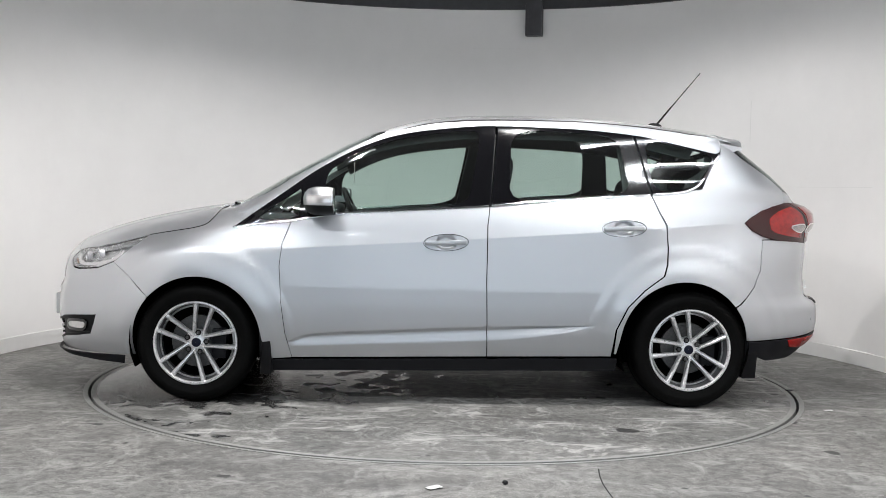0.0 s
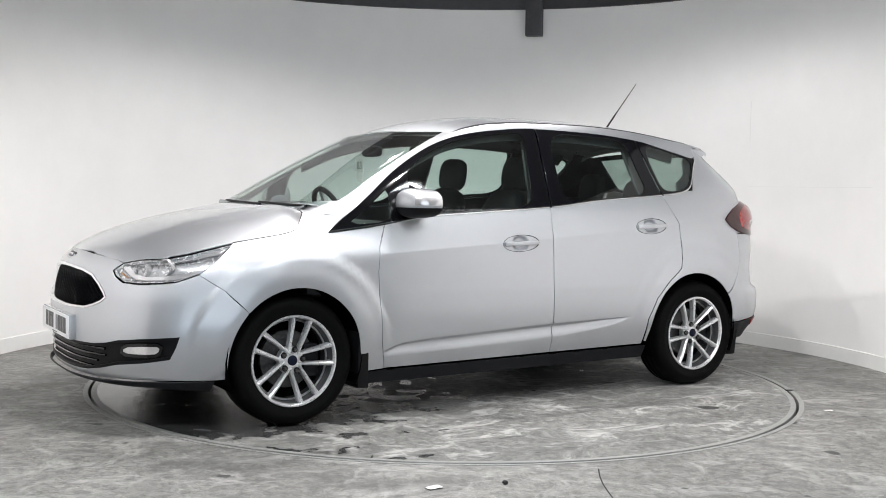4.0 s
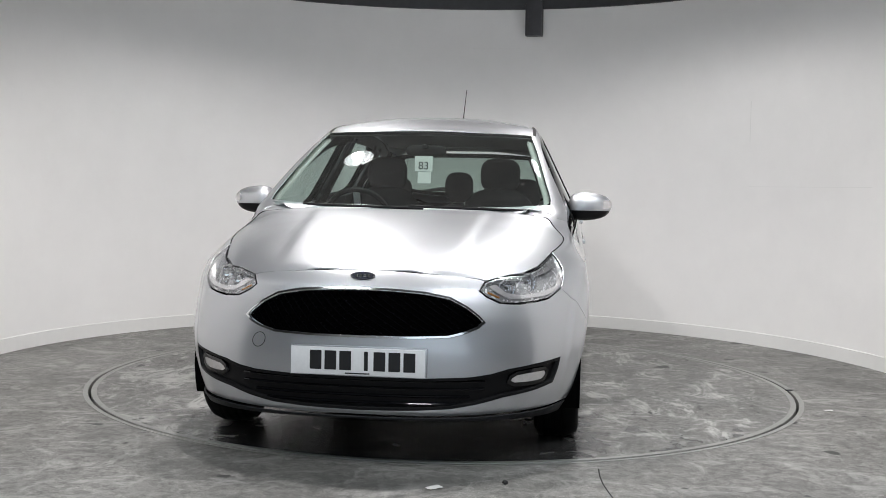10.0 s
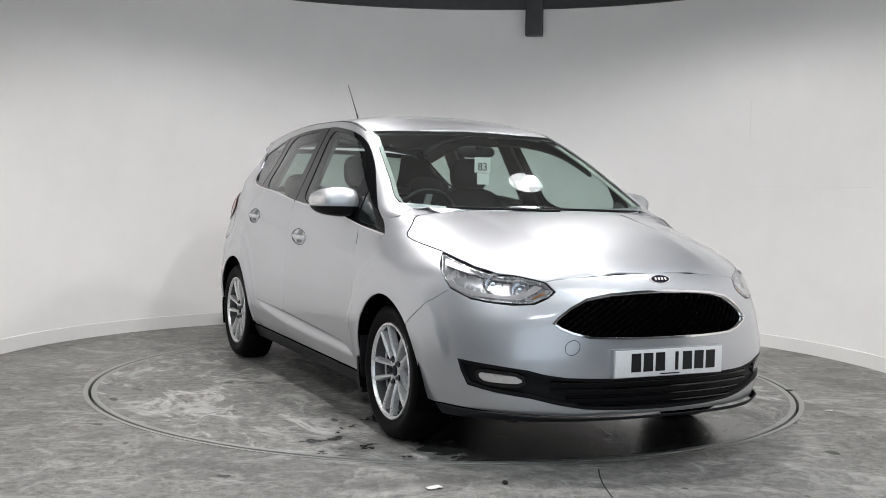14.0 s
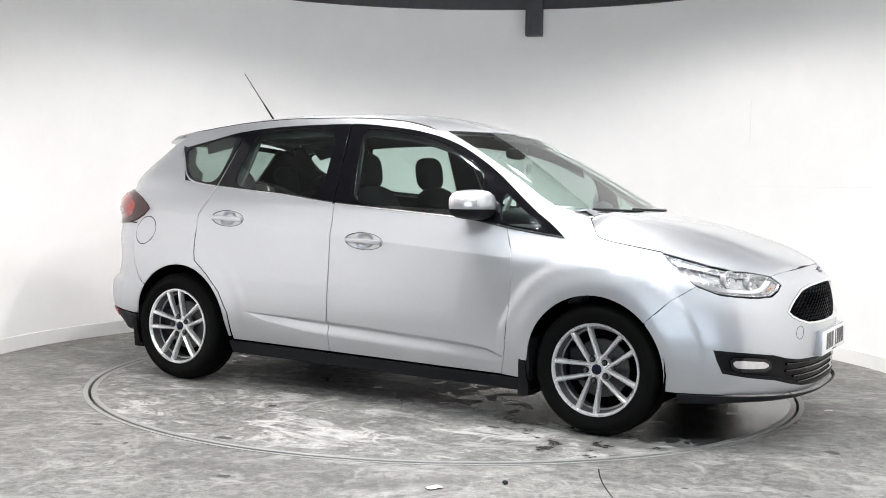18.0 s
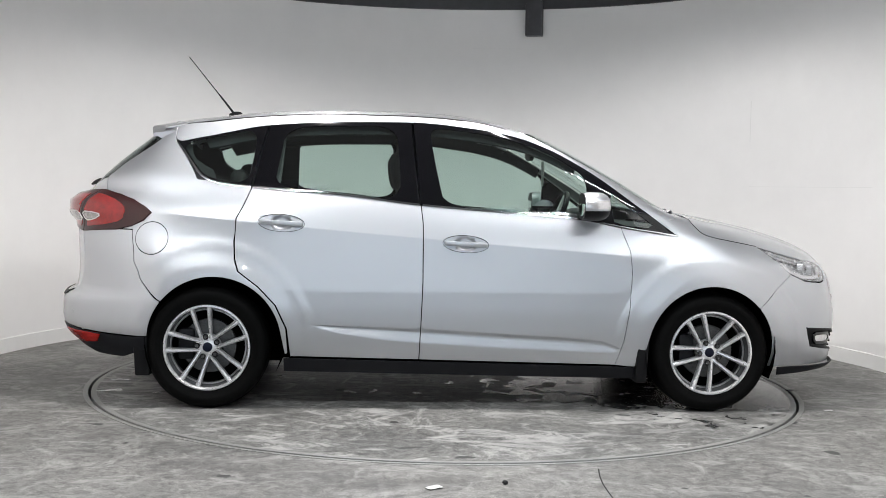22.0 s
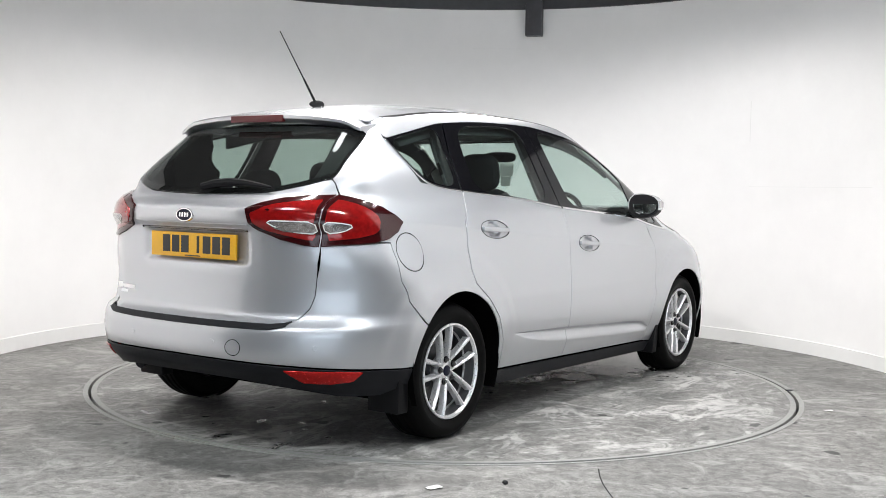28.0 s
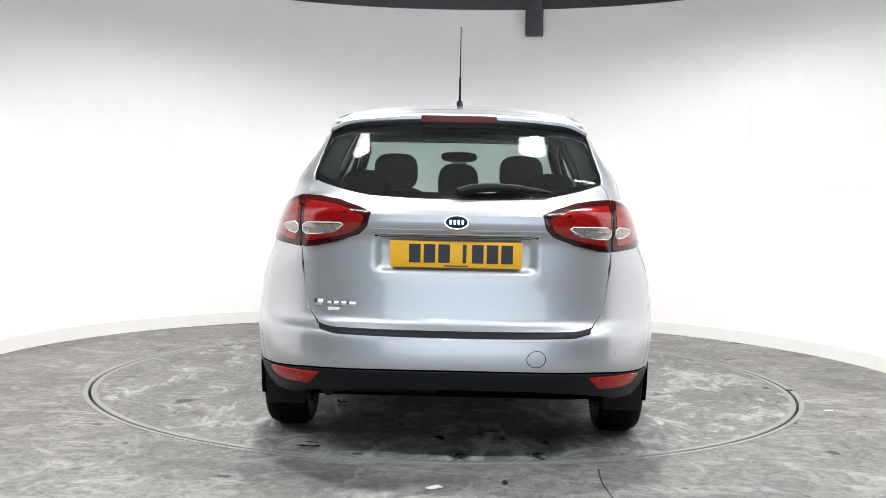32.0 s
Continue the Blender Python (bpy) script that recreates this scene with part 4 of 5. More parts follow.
frame_r = [(-0.24, BELT(-0.24) + 0.004), (-0.262, 1.3), (-0.282, 1.514)] + along(TOPLINE, -0.35, -1.035, 12) + [(-1.07, 1.35), (-1.108, BELT(-1.11) + 0.004)] + along(lambda x: BELT(x) + 0.004, -1.05, -0.3, 10)
win_r = soften([(-0.335, 1.09), (-0.345, 1.3), (-0.358, 1.494), (-0.65, 1.49), (-0.95, 1.474), (-0.975, 1.3), (-1.0, 1.15), (-0.66, 1.125)], 2)
frame_q = [(-1.048, 1.482)] + along(TOPLINE, -1.1, -1.48, 6) + [(a + 0.003, b + 0.002) for a, b in QARC] + [(-1.12, BELT(-1.12) + 0.004), (-1.08, 1.35)]
win_q = soften([(-1.1, 1.464), (-1.284, 1.424), (-1.495, 1.378), (-1.45, 1.31), (-1.395, 1.235), (-1.335, 1.192), (-1.14, 1.163), (-1.112, 1.3)], 2)
both("window_frame", panel_data(frame_f, hull_side, [win_sail, win_f], res=0.03, gap=0.0015, e=0.03), M_GLOSS, FD, "gloss black window surround")
both("window_frame", panel_data(frame_r, hull_side, [win_r], res=0.03, gap=0.0015), M_GLOSS, RD, "gloss black window surround")
qf = both("quarter_window", panel_data(frame_q, hull_side, [win_q], res=0.03, gap=0.0015), M_GLOSS, car, "gloss black rear quarter window")
both("pane", panel_data(win_sail, hull_side, res=0.05, lift=-0.004, depth=0.003, gap=-0.004), M_GLASS, FD)
both("pane", panel_data(win_f, hull_side, res=0.05, lift=-0.004, depth=0.003, gap=-0.004), M_GLASS, FD)
both("pane", panel_data(win_r, hull_side, res=0.05, lift=-0.004, depth=0.003, gap=-0.004), M_GLASS, RD)
both("pane", panel_data(win_q, hull_side, res=0.05, lift=-0.004, depth=0.003, gap=-0.004), M_GLASS, qf)


def strip(pts2, surf, width, height):
    """A raised moulding along an open line on the body."""
    vs, fs = [], []
    for i, (a, b) in enumerate(pts2):
        p = Vector(surf(a, b))
        q = Vector(surf(*pts2[min(i + 1, len(pts2) - 1)])) - Vector(surf(*pts2[max(i - 1, 0)]))
        e = 0.002
        n = (Vector(surf(a + e, b)) - Vector(surf(a - e, b))).cross(Vector(surf(a, b + e)) - Vector(surf(a, b - e))).normalized()
        if n.dot(p - Vector((p.x * 0.9, 0, 0.6))) < 0:
            n = -n
        w = n.cross(q.normalized()).normalized() * width / 2
        vs += [p - w - n * 0.002, p - w * 0.8 + n * height * 0.8, p + n * height, p + w * 0.8 + n * height * 0.8, p + w - n * 0.002]
    m = 5
    for i in range(len(pts2) - 1):
        for k in range(m - 1):
            a = i * m + k
            fs.append((a, a + 1, a + m + 1, a + m))
    fs += [tuple(range(m)), tuple(len(vs) - 1 - k for k in range(m))]
    return vs, fs


def strip_both(name, pts2, surf, width, height, material, parents, label=""):
    v, f = strip(pts2, surf, width, height)
    pl, pr = parents if isinstance(parents, tuple) else (parents, parents)
    mesh_ob(name, v, f, material, True, pl, label)
    mesh_ob(name, [(a, -b, c) for a, b, c in v], [t[::-1] for t in f], material, True, pr, label)


chrome_label = "bright chrome waist moulding"
strip_both("waist_moulding", along(lambda x: BELT(x) + 0.001, 1.135, -0.222, 30), hull_side, 0.013, 0.006, M_CHROME, FD, chrome_label)
strip_both("waist_moulding", along(lambda x: BELT(x) + 0.001, -0.238, -1.105, 22), hull_side, 0.013, 0.006, M_CHROME, RD, chrome_label)
strip_both("waist_moulding", [(-1.12, 1.151), (-1.2, 1.157)] + [(a + 0.001, b + 0.001) for a, b in QARC[::-1]], hull_side, 0.013, 0.006, M_CHROME, qf, chrome_label)
strip_both("roof_channel", [(0.32 - i * 0.1, roof_edge(0.32 - i * 0.1)[1] - 0.012) for i in range(19)], roof, 0.022, 0.002, M_BLACK, roof_panel, "black roof channel strip")
lip_line = [ru(0.36 - 0.72 * i / 24, 0.978) for i in range(25)]
v, f = strip(lip_line, end_surf, 0.03, 0.007)
mesh_ob("grip_lip", v, f, M_PAINT, True, tailgate, "silver lip over the tailgate grip")
# near-black strip painted in as the shadow below the lip
v, f = strip([ru(0.34 - 0.68 * i / 24, 0.958) for i in range(25)], gate_surf, 0.012, 0.003)
mesh_ob("grip_shade", v, f, M_SHELL_SHADE, True, tailgate, "dark strip for the shade under the grip lip")
strip_both("bonnet_seam", HOOD_LINE[:-1], hull_side, 0.0042, 0.0022, M_SHELL_SHADE, bonnet)

# ---- car: handles, lamps, grilles ----
for (hx, hz), ds in zip(HANDLES, (FD, RD)):
    def cup(x, z, hx=hx, hz=hz):
        p = hull_side(x, z)
        r = min(1.0, ((x - hx) / 0.118) ** 2 + ((z - hz) / 0.043) ** 2)
        q = min(1.0, ((x - hx) / 0.06) ** 2 + ((z - hz) / 0.043) ** 2)
        return (p[0], p[1] - 0.003 - 0.004 * (1 - r) - 0.02 * step(1.0, 0.3, q), p[2])

    both("handle_cup", panel_data(oval(hx, hz, 0.118, 0.043, 28, -0.005), cup, res=0.009, gap=0.0, depth=0.004), M_PAINT, ds)
    rim = oval(hx, hz, 0.1195, 0.0445, 40, -0.005)
    strip_both("cup_seam", rim + rim[:1], hull_side, 0.0026, 0.0006, M_SHELL_SHADE, ds)
    for d, sgn in zip(ds, (1, -1)):
        bm = bmesh.new()
        y0 = hull_side(hx, hz)[1]
        box(bm, -0.112, 0.112, -0.012, 0.012, -0.0155, 0.0155, None, 0.008)
        for v in bm.verts:
            v.co.y += 0.012 * (1 - (v.co.x / 0.112) ** 2)
            v.co.z *= 1 - 0.25 * (v.co.x / 0.112) ** 2
        slope = (hull_side(hx + 0.1, hz)[1] - hull_side(hx - 0.1, hz)[1]) / 0.2
        for v in bm.verts:
            v.co = Vector((hx + v.co.x, (y0 + v.co.y + slope * v.co.x) * sgn, hz + v.co.z - 0.04 * v.co.x))
        part("door_handle", bm, M_PAINT, d, "silver bar door handle")

LAMP = [fu(0.495, 0.782), fu(0.53, 0.792), fu(0.59, 0.805), su(1.9, 0.803), su(1.8, 0.827), su(1.7, 0.854), su(1.6, 0.88), su(1.597, 0.876), su(1.69, 0.8), su(1.765, 0.742), fu(0.755, 0.703), fu(0.7, 0.693), fu(0.62, 0.688), fu(0.56, 0.692), fu(0.5, 0.72), fu(0.472, 0.744)]


def lamp_back(u, z):
    x, y, zz = hull(u / US, z)
    return (x - 0.04, y - 0.022, zz)


def lamp_mid(u, z):
    x, y, zz = hull(u / US, z)
    return (x - 0.02, y - 0.012, zz)


heads = both("headlamp", panel_data(LAMP, lamp_back, res=0.02, gap=0.001, depth=0.03), M_SATIN, car, "clear headlamp with chrome reflectors")
for ob in both("lens", panel_data(LAMP, end_surf, res=0.025, gap=0.003, depth=0.003), M_LENS, heads, "clear lamp lens"):
    ob.visible_shadow = False
both("seal", panel_data(LAMP, end_surf, [shrink(densify(LAMP, 0.03), 0.0045)], res=0.03, gap=0.002, depth=0.012, lift=-0.002), M_GLOSS, heads)
both("lamp_wall", panel_data(LAMP, end_surf, [shrink(densify(LAMP, 0.03), 0.011)], res=0.03, gap=0.003, depth=0.05, lift=-0.006), M_SATIN, heads, "grey lamp housing wall")
brow = [fu(0.5, 0.776), fu(0.6, 0.798), su(1.9, 0.797), su(1.8, 0.821), su(1.7, 0.848), su(1.63, 0.865), su(1.69, 0.828), su(1.8, 0.803), su(1.9, 0.782), fu(0.55, 0.768)]
both("upper_bezel", panel_data(brow, lamp_mid, res=0.02, gap=0.0, depth=0.012, lift=0.0), M_SATIN, heads, "satin chrome lamp bezel")
drl = [fu(0.515, 0.75), fu(0.54, 0.757), fu(0.585, 0.724), fu(0.64, 0.713), fu(0.72, 0.722), su(1.8, 0.745), su(1.74, 0.79), su(1.755, 0.755), su(1.79, 0.735), fu(0.74, 0.709), fu(0.65, 0.7), fu(0.6, 0.703), fu(0.56, 0.722)]
both("light_guide", panel_data(drl, lamp_mid, res=0.02, gap=0.0, depth=0.008, lift=0.012), M_CLEARLAMP, heads, "clear running-light strip")
dark_end = [fu(0.49, 0.742), fu(0.51, 0.745), fu(0.553, 0.718), fu(0.59, 0.7), fu(0.56, 0.698), fu(0.52, 0.712)]
both("turn_lamp", panel_data(dark_end, lamp_mid, res=0.02, gap=0.0, depth=0.01, lift=0.004), M_SATIN, heads, "clear turn lamp cell")
for q in (0.25, 0.5, 0.75):
    a, b = fu(0.497 + 0.06 * q, 0.736 - 0.028 * q)
    strip_both("amber_cell", [(a, b), (a + 0.018, b - 0.006)], lamp_mid, 0.009, 0.009, M_AMBER, heads)


def bowl(name, at, aim, r, depth, parent, mirror):
    """A faceted lamp reflector with a bulb."""
    prof = [(r, 0.0), (r * 0.98, -0.004), (r * 0.85, -depth * 0.45), (r * 0.5, -depth * 0.85), (0.012, -depth), (0.012, -depth * 0.5), (0.008, -depth * 0.4), (0.0005, -depth * 0.38)]
    v, f = lathe(prof, 20)
    q = Vector(aim).to_track_quat("Z", "Y").to_matrix().to_4x4()
    m = Matrix.Translation(at) @ q
    v = [m @ Vector(p) for p in v]
    if mirror:
        v, f = [(p[0], -p[1], p[2]) for p in v], [t[::-1] for t in f]
    mesh_ob(name, v, f, M_CHROME, False, parent, "chrome lamp reflector")


def lamp_spot(y, z, back):
    p = Vector(hull(u_front(y, z), z))
    return p - Vector((0.88, 0.48, 0)) * back


for h, mir in zip(heads, (False, True)):
    for y, z, r in ((0.592, 0.744, 0.036), (0.672, 0.762, 0.038)):
        ring_v, ring_f = lathe([(r * 0.98, 0.0), (r * 1.14, -0.002), (r * 1.16, -0.03)], 28)
        q = Matrix.Translation(lamp_spot(y, z, 0.026)) @ Vector((0.9, 0.42, 0.03)).to_track_quat("Z", "Y").to_matrix().to_4x4()
        ring_v = [q @ Vector(p) for p in ring_v]
        if mir:
            ring_v, ring_f = [(p[0], -p[1], p[2]) for p in ring_v], [t[::-1] for t in ring_f]
        mesh_ob("bowl_ring", ring_v, ring_f, M_SATIN, True, h, "grey reflector ring")
        bowl("reflector", lamp_spot(y, z, 0.0265), (0.9, 0.42, 0.03), r, 0.03, h, mir)

# radiator grille with a chrome frame and a wavy lattice
grille_full = mirror_front([fu(*p) for p in GRILLE])
inner_ring = shrink(densify(grille_full, 0.02), 0.0095)
grille = panel_ob("grille", panel_data(grille_full, end_surf, [inner_ring], res=0.02, gap=0.001, lift=0.004, depth=0.03), M_CHROME, front_bumper, "chrome grille surround")


def lattice():
    """Wavy horizontal wires that meet their neighbours, cell by cell."""
    vs, fs = [], []
    dz, du, hw, n = 0.0155, 0.034, 0.0022, 0
    rows = int(0.22 / dz)
    for j in range(rows + 1):
        zc = 0.545 + j * dz
        prev = None
        for i in range(-96, 97):
            u = i * du / 4
            z = zc + 0.0062 * math.cos(math.pi * (i / 2 + j))
            if not inside(inner_ring, u, z):
                prev = None
                continue
            x, y, _ = hull(u / US, z)
            k = len(vs)
            d = 0.022
            vs += [(x - d, y, z - hw), (x - d + 0.004, y, z), (x - d, y, z + hw), (x - d - 0.012, y, z + hw), (x - d - 0.012, y, z - hw)]
            if prev is not None:
                for q in range(5):
                    fs.append((prev + q, prev + (q + 1) % 5, k + (q + 1) % 5, k + q))
            prev = k
    return vs, fs


v, f = lattice()
mesh_ob("lattice", v, f, M_GLOSS, True, grille, "gloss black honeycomb lattice")


def deep(u, z):
    x, y, zz = hull(u / US, z)
    return (x - 0.034, y, zz)


# near-black sheet stands for the shaded depth behind the lattice
panel_ob("radiator_shade", panel_data(grille_full, deep, res=0.05, depth=0.01), M_SHELL_SHADE, grille)
low_full = mirror_front([fu(*p) for p in LOWER])


def low_in(u, z):
    x, y, zz = hull(u / US, z)
    return (x - 0.018, y * 0.985, zz)


low = panel_ob("lower_grille", panel_data(low_full, low_in, res=0.03, gap=-0.003, depth=0.01), M_BLACK, front_bumper, "black lower grille with slats")
panel_ob("grille_rim", panel_data(low_full, end_surf, [shrink(densify(low_full, 0.02), 0.012)], res=0.02, gap=0.001, depth=0.025), M_BLACK, low)
for k in range(4):
    z = 0.283 + k * 0.031
    half = 0.4 + 0.05 * (k > 0) + 0.06 * (k > 1)
    us = [(u_front(half, z) * US) * (i / 20) for i in range(-20, 21)]
    v, f = strip([(u, z) for u in us], low_in, 0.011, 0.013)
    mesh_ob("slat", v, f, M_GLOSS, True, low)
fog_pts = soften([fu(0.615, 0.404), fu(0.7, 0.413), fu(0.762, 0.415), fu(0.748, 0.36), fu(0.7, 0.352), fu(0.6, 0.354)], 1)


def fog_surf(u, z):
    x, y, zz = hull(u / US, z)
    return (x - 0.008, y * 0.99, zz)


fog_l = panel_data(fog_pts, fog_surf, res=0.015, gap=0.0, depth=0.02)
fogs = both("fog_lamp", fog_l, M_CLEARLAMP, front_bumper, "clear fog lamp")
both("fog_rim", panel_data(fog_pts, fog_surf, [shrink(densify(fog_pts, 0.01), 0.006)], res=0.015, gap=-0.004, depth=0.02, lift=0.003), M_GLOSS, fogs)

# tail lamps


def lifted(u, z, d):
    """A point d outside the body's end."""
    p = Vector(hull(u / US, z))
    e = 0.004
    n = (Vector(hull((u + e) / US, z)) - Vector(hull((u - e) / US, z))).cross(Vector((0, 0, 1)))
    n.normalize()
    return p + (n if n.dot(p) > 0 else -n) * d


IN_LAMP = [ru(0.357, 1.054), ru(0.372, 1.0), ru(0.406, 0.966), ru(0.5, 0.93), ru(0.6, 0.907), ru(0.65, 0.902), ru(0.653, 1.0), ru(0.654, 1.118), ru(0.58, 1.112), ru(0.49, 1.098), ru(0.42, 1.078)]
OUT_LAMP = [ru(0.661, 1.118), su(-1.86, 1.112), su(-1.79, 1.095), su(-1.72, 1.07), su(-1.66, 1.036), su(-1.622, 1.006), su(-1.66, 0.968), su(-1.72, 0.938), su(-1.8, 0.918), ru(0.72, 0.91), ru(0.661, 0.903), ru(0.661, 1.0)]
IN_CLEAR = soften([ru(0.455, 1.008), ru(0.55, 1.008), ru(0.645, 1.006), ru(0.645, 0.956), ru(0.58, 0.958), ru(0.5, 0.978)], 1)
OUT_CLEAR = soften([ru(0.668, 1.006), ru(0.71, 1.004), ru(0.745, 0.992), ru(0.715, 0.964), ru(0.668, 0.957)], 1)
OUT_RED = [ru(0.668, 1.096), su(-1.87, 1.088), su(-1.8, 1.062), su(-1.752, 1.02), su(-1.77, 0.962), su(-1.86, 0.94), ru(0.72, 0.932), ru(0.668, 0.926)]
for nm, outline, clear, par in (("tail_lamp", IN_LAMP, IN_CLEAR, tailgate), ("tail_lamp", OUT_LAMP, OUT_CLEAR, car)):
    lamps = both(nm, panel_data(outline, end_surf, res=0.02, gap=0.001, lift=0.010, depth=0.03, lip=0.004), M_DKRED, par, "red tail lamp with a clear middle")
    both("red_lens", panel_data(shrink(densify(soften(outline, 1), 0.02), 0.024) if outline is IN_LAMP else densify(soften(OUT_RED, 1), 0.02), end_surf, [shrink(densify(clear, 0.02), -0.003)], res=0.02, gap=0.0, lift=0.0125, depth=0.006), M_RED, lamps, "bright red lens")
    both("clear_lens", panel_data(densify(clear, 0.02), end_surf, res=0.02, gap=0.0, lift=0.0135, depth=0.006), M_TAILCLEAR, lamps, "clear grey lens")
    rimline = densify(clear, 0.012)
    strip_both("light_guide", rimline + rimline[:1], lambda u, z: lifted(u, z, 0.0125), 0.0055, 0.003, M_SKIRT, lamps, "pale light guide round the clear lens")
refl = [ru(0.563, 0.382), su(-1.96, 0.378), su(-1.88, 0.372), su(-1.9, 0.335), ru(0.7, 0.325), ru(0.612, 0.33)]
both("reflector", panel_data(refl, end_surf, res=0.02, gap=0.0, lift=0.009, depth=0.02), M_REFLECT, rear_bumper, "red bumper reflector")

# door mirrors


def egg(cx, cy, cz, a, b, c, n=2.8, seg=24):
    bm = bmesh.new()
    bmesh.ops.create_uvsphere(bm, u_segments=seg, v_segments=seg // 2, radius=1)
    for v in bm.verts:
        k = (abs(v.co.x) ** n + abs(v.co.y) ** n + abs(v.co.z) ** n) ** (-1 / n)
        v.co = Vector((v.co.x * k * a, v.co.y * k * b, v.co.z * k * c))
    for v in bm.verts:
        v.co.x -= 0.055 * (v.co.y / b) * 0.6
        v.co.z *= 1 - 0.16 * (v.co.y / b)
        v.co += Vector((cx, cy, cz))
    return bm


def cut(bm, co, no):
    """Keep the side of the plane to which no points, and close the cut."""
    res = bmesh.ops.bisect_plane(bm, geom=bm.verts[:] + bm.edges[:] + bm.faces[:], plane_co=co, plane_no=no, clear_inner=True)
    es = [e for e in res["geom_cut"] if isinstance(e, bmesh.types.BMEdge)]
    if es:
        bmesh.ops.edgeloop_fill(bm, edges=es)
    return bm


def flipped(bm, mirror):
    if mirror:
        for v in bm.verts:
            v.co.y = -v.co.y
    return bm


for d, mir in zip(FD, (False, True)):
    holder = part("door_mirror", flipped(cut(cut(egg(0.655, 0.918, 1.085, 0.1, 0.112, 0.072), (0.6, 0, 0), (1, 0, 0)), (0, 0, 1.062), (0, 0, 1)), mir), M_PAINT, d, "silver-capped door mirror")
    part("lower_shell", flipped(cut(cut(egg(0.655, 0.918, 1.085, 0.097, 0.108, 0.075), (0.602, 0, 0), (1, 0, 0)), (0, 0, 1.0615), (0, 0, -1)), mir), M_BLACK, holder, "black lower mirror shell")
    bz = egg(0.655, 0.918, 1.085, 0.098, 0.111, 0.074)
    part("bezel", flipped(cut(cut(bz, (0.603, 0, 0), (-1, 0, 0)), (0.5995, 0, 0), (1, 0, 0)), mir), M_BLACK, holder, "black rim round the mirror glass")
    gl = egg(0.655, 0.918, 1.085, 0.08, 0.098, 0.062)
    gl = cut(cut(gl, (0.603, 0, 1.085), (-1, 0, 0.13)), (0.598, 0, 1.085), (1, 0, -0.13))
    part("mirror_glass", flipped(gl, mir), M_CHROME, holder, "mirror glass")
    bm = bmesh.new()
    box(bm, 0.635, 0.72, 0.80, 0.87, 1.015, 1.048, None, 0.012)
    part("mirror_foot", flipped(bm, mir), M_BLACK, holder)
    ind = egg(0.66, 0.926, 1.088, 0.1, 0.108, 0.066)
    ind = cut(ind, (0.607, 0, 0), (1, 0, 0))
    ind = cut(cut(cut(ind, (0, 0.985, 0), (0, 1, 0)), (0, 0, 1.075), (0, 0, 1)), (0, 0, 1.115), (0, 0, -1))
    part("indicator", flipped(ind, mir), M_CLEARLAMP, holder, "clear side indicator")

# number plates with bars for their characters, oval badges


def plate(name, x, z, sign, material, parent, label):
    bm = bmesh.new()
    box(bm, x - 0.004, x + 0.004, -0.275, 0.275, z - 0.0555, z + 0.0555, None, 0.002)
    ob = part(name, bm, material, parent, label)
    for k, y in enumerate((-0.172, -0.111, -0.05, 0.035, 0.09, 0.151, 0.212)):
        w = 0.008 if k == 3 else 0.024
        bm = bmesh.new()
        box(bm, x + sign * 0.0045 - 0.0008, x + sign * 0.0045 + 0.0008, y * sign - w, y * sign + w, z - 0.035, z + 0.042)
        part("character_bar", bm, M_INK, ob)
    bm = bmesh.new()
    box(bm, x + sign * 0.0045 - 0.0006, x + sign * 0.0045 + 0.0006, -0.05, 0.05, z - 0.05, z - 0.045)
    part("maker_bar", bm, M_INK, ob)
    return ob


plate("front_plate", 2.242, 0.454, 1, M_PLATE, front_bumper, "white number plate with black bars")
plate("rear_plate", -2.106, 0.884, -1, M_YELLOW, tailgate, "yellow number plate with black bars")
bm = bmesh.new()
box(bm, 2.2, 2.239, -0.28, 0.28, 0.394, 0.515, None, 0.004)
part("plate_holder", bm, M_PAINT, front_bumper)


def badge(name, at, aim, a, b, parent):
    q = Vector(aim).to_track_quat("Z", "X").to_matrix().to_4x4()
    m = Matrix.Translation(at) @ q
    for nm, mt, k, h in ((name, M_CHROME, 1.0, 0.005), ("face", M_NAVY, 0.86, 0.0062)):
        bm = bmesh.new()
        bmesh.ops.create_cone(bm, cap_ends=True, segments=36, radius1=1, radius2=0.94, depth=h * 2)
        for v in bm.verts:
            v.co = m @ Vector((v.co.x * b * k, v.co.y * a * k, v.co.z))
        ob = part(nm, bm, mt, parent, "dark blue oval badge" if nm == name else "")
        parent = ob
    bm = bmesh.new()
    for y in (-0.45, -0.15, 0.15, 0.45):
        box(bm, -b * 0.3, b * 0.3, (y - 0.09) * a, (y + 0.09) * a, 0.006, 0.0075, m)
    part("emblem_bar", bm, M_CHROME, parent)


badge("badge", (2.158, 0.0, 0.792), (0.75, 0, 0.5), 0.055, 0.022, bonnet)
badge("badge", (-2.157, 0.0, 1.02), (-1, 0, 0.05), 0.055, 0.031, tailgate)
for y, w, h in ((0.575, 0.02, 0.03), (0.535, 0.012, 0.014), (0.505, 0.014, 0.018), (0.472, 0.014, 0.018), (0.435, 0.018, 0.02)):
    v = Vector(gate_surf(*ru(y, 0.668)))
    bm = bmesh.new()
    box(bm, v.x - 0.006, v.x + 0.006, y - w, y + w, 0.668 - h / 2, 0.668 + h / 2, None, 0.003)
    part("model_badge_bar", bm, M_CHROME, tailgate, "chrome bar of a model badge")
v = Vector(gate_surf(*ru(0.5, 0.645)))
bm = bmesh.new()
box(bm, v.x - 0.004, v.x + 0.006, 0.465, 0.535, 0.638, 0.65)
part("dealer_sticker", bm, M_PLATE, tailgate, "small white sticker")

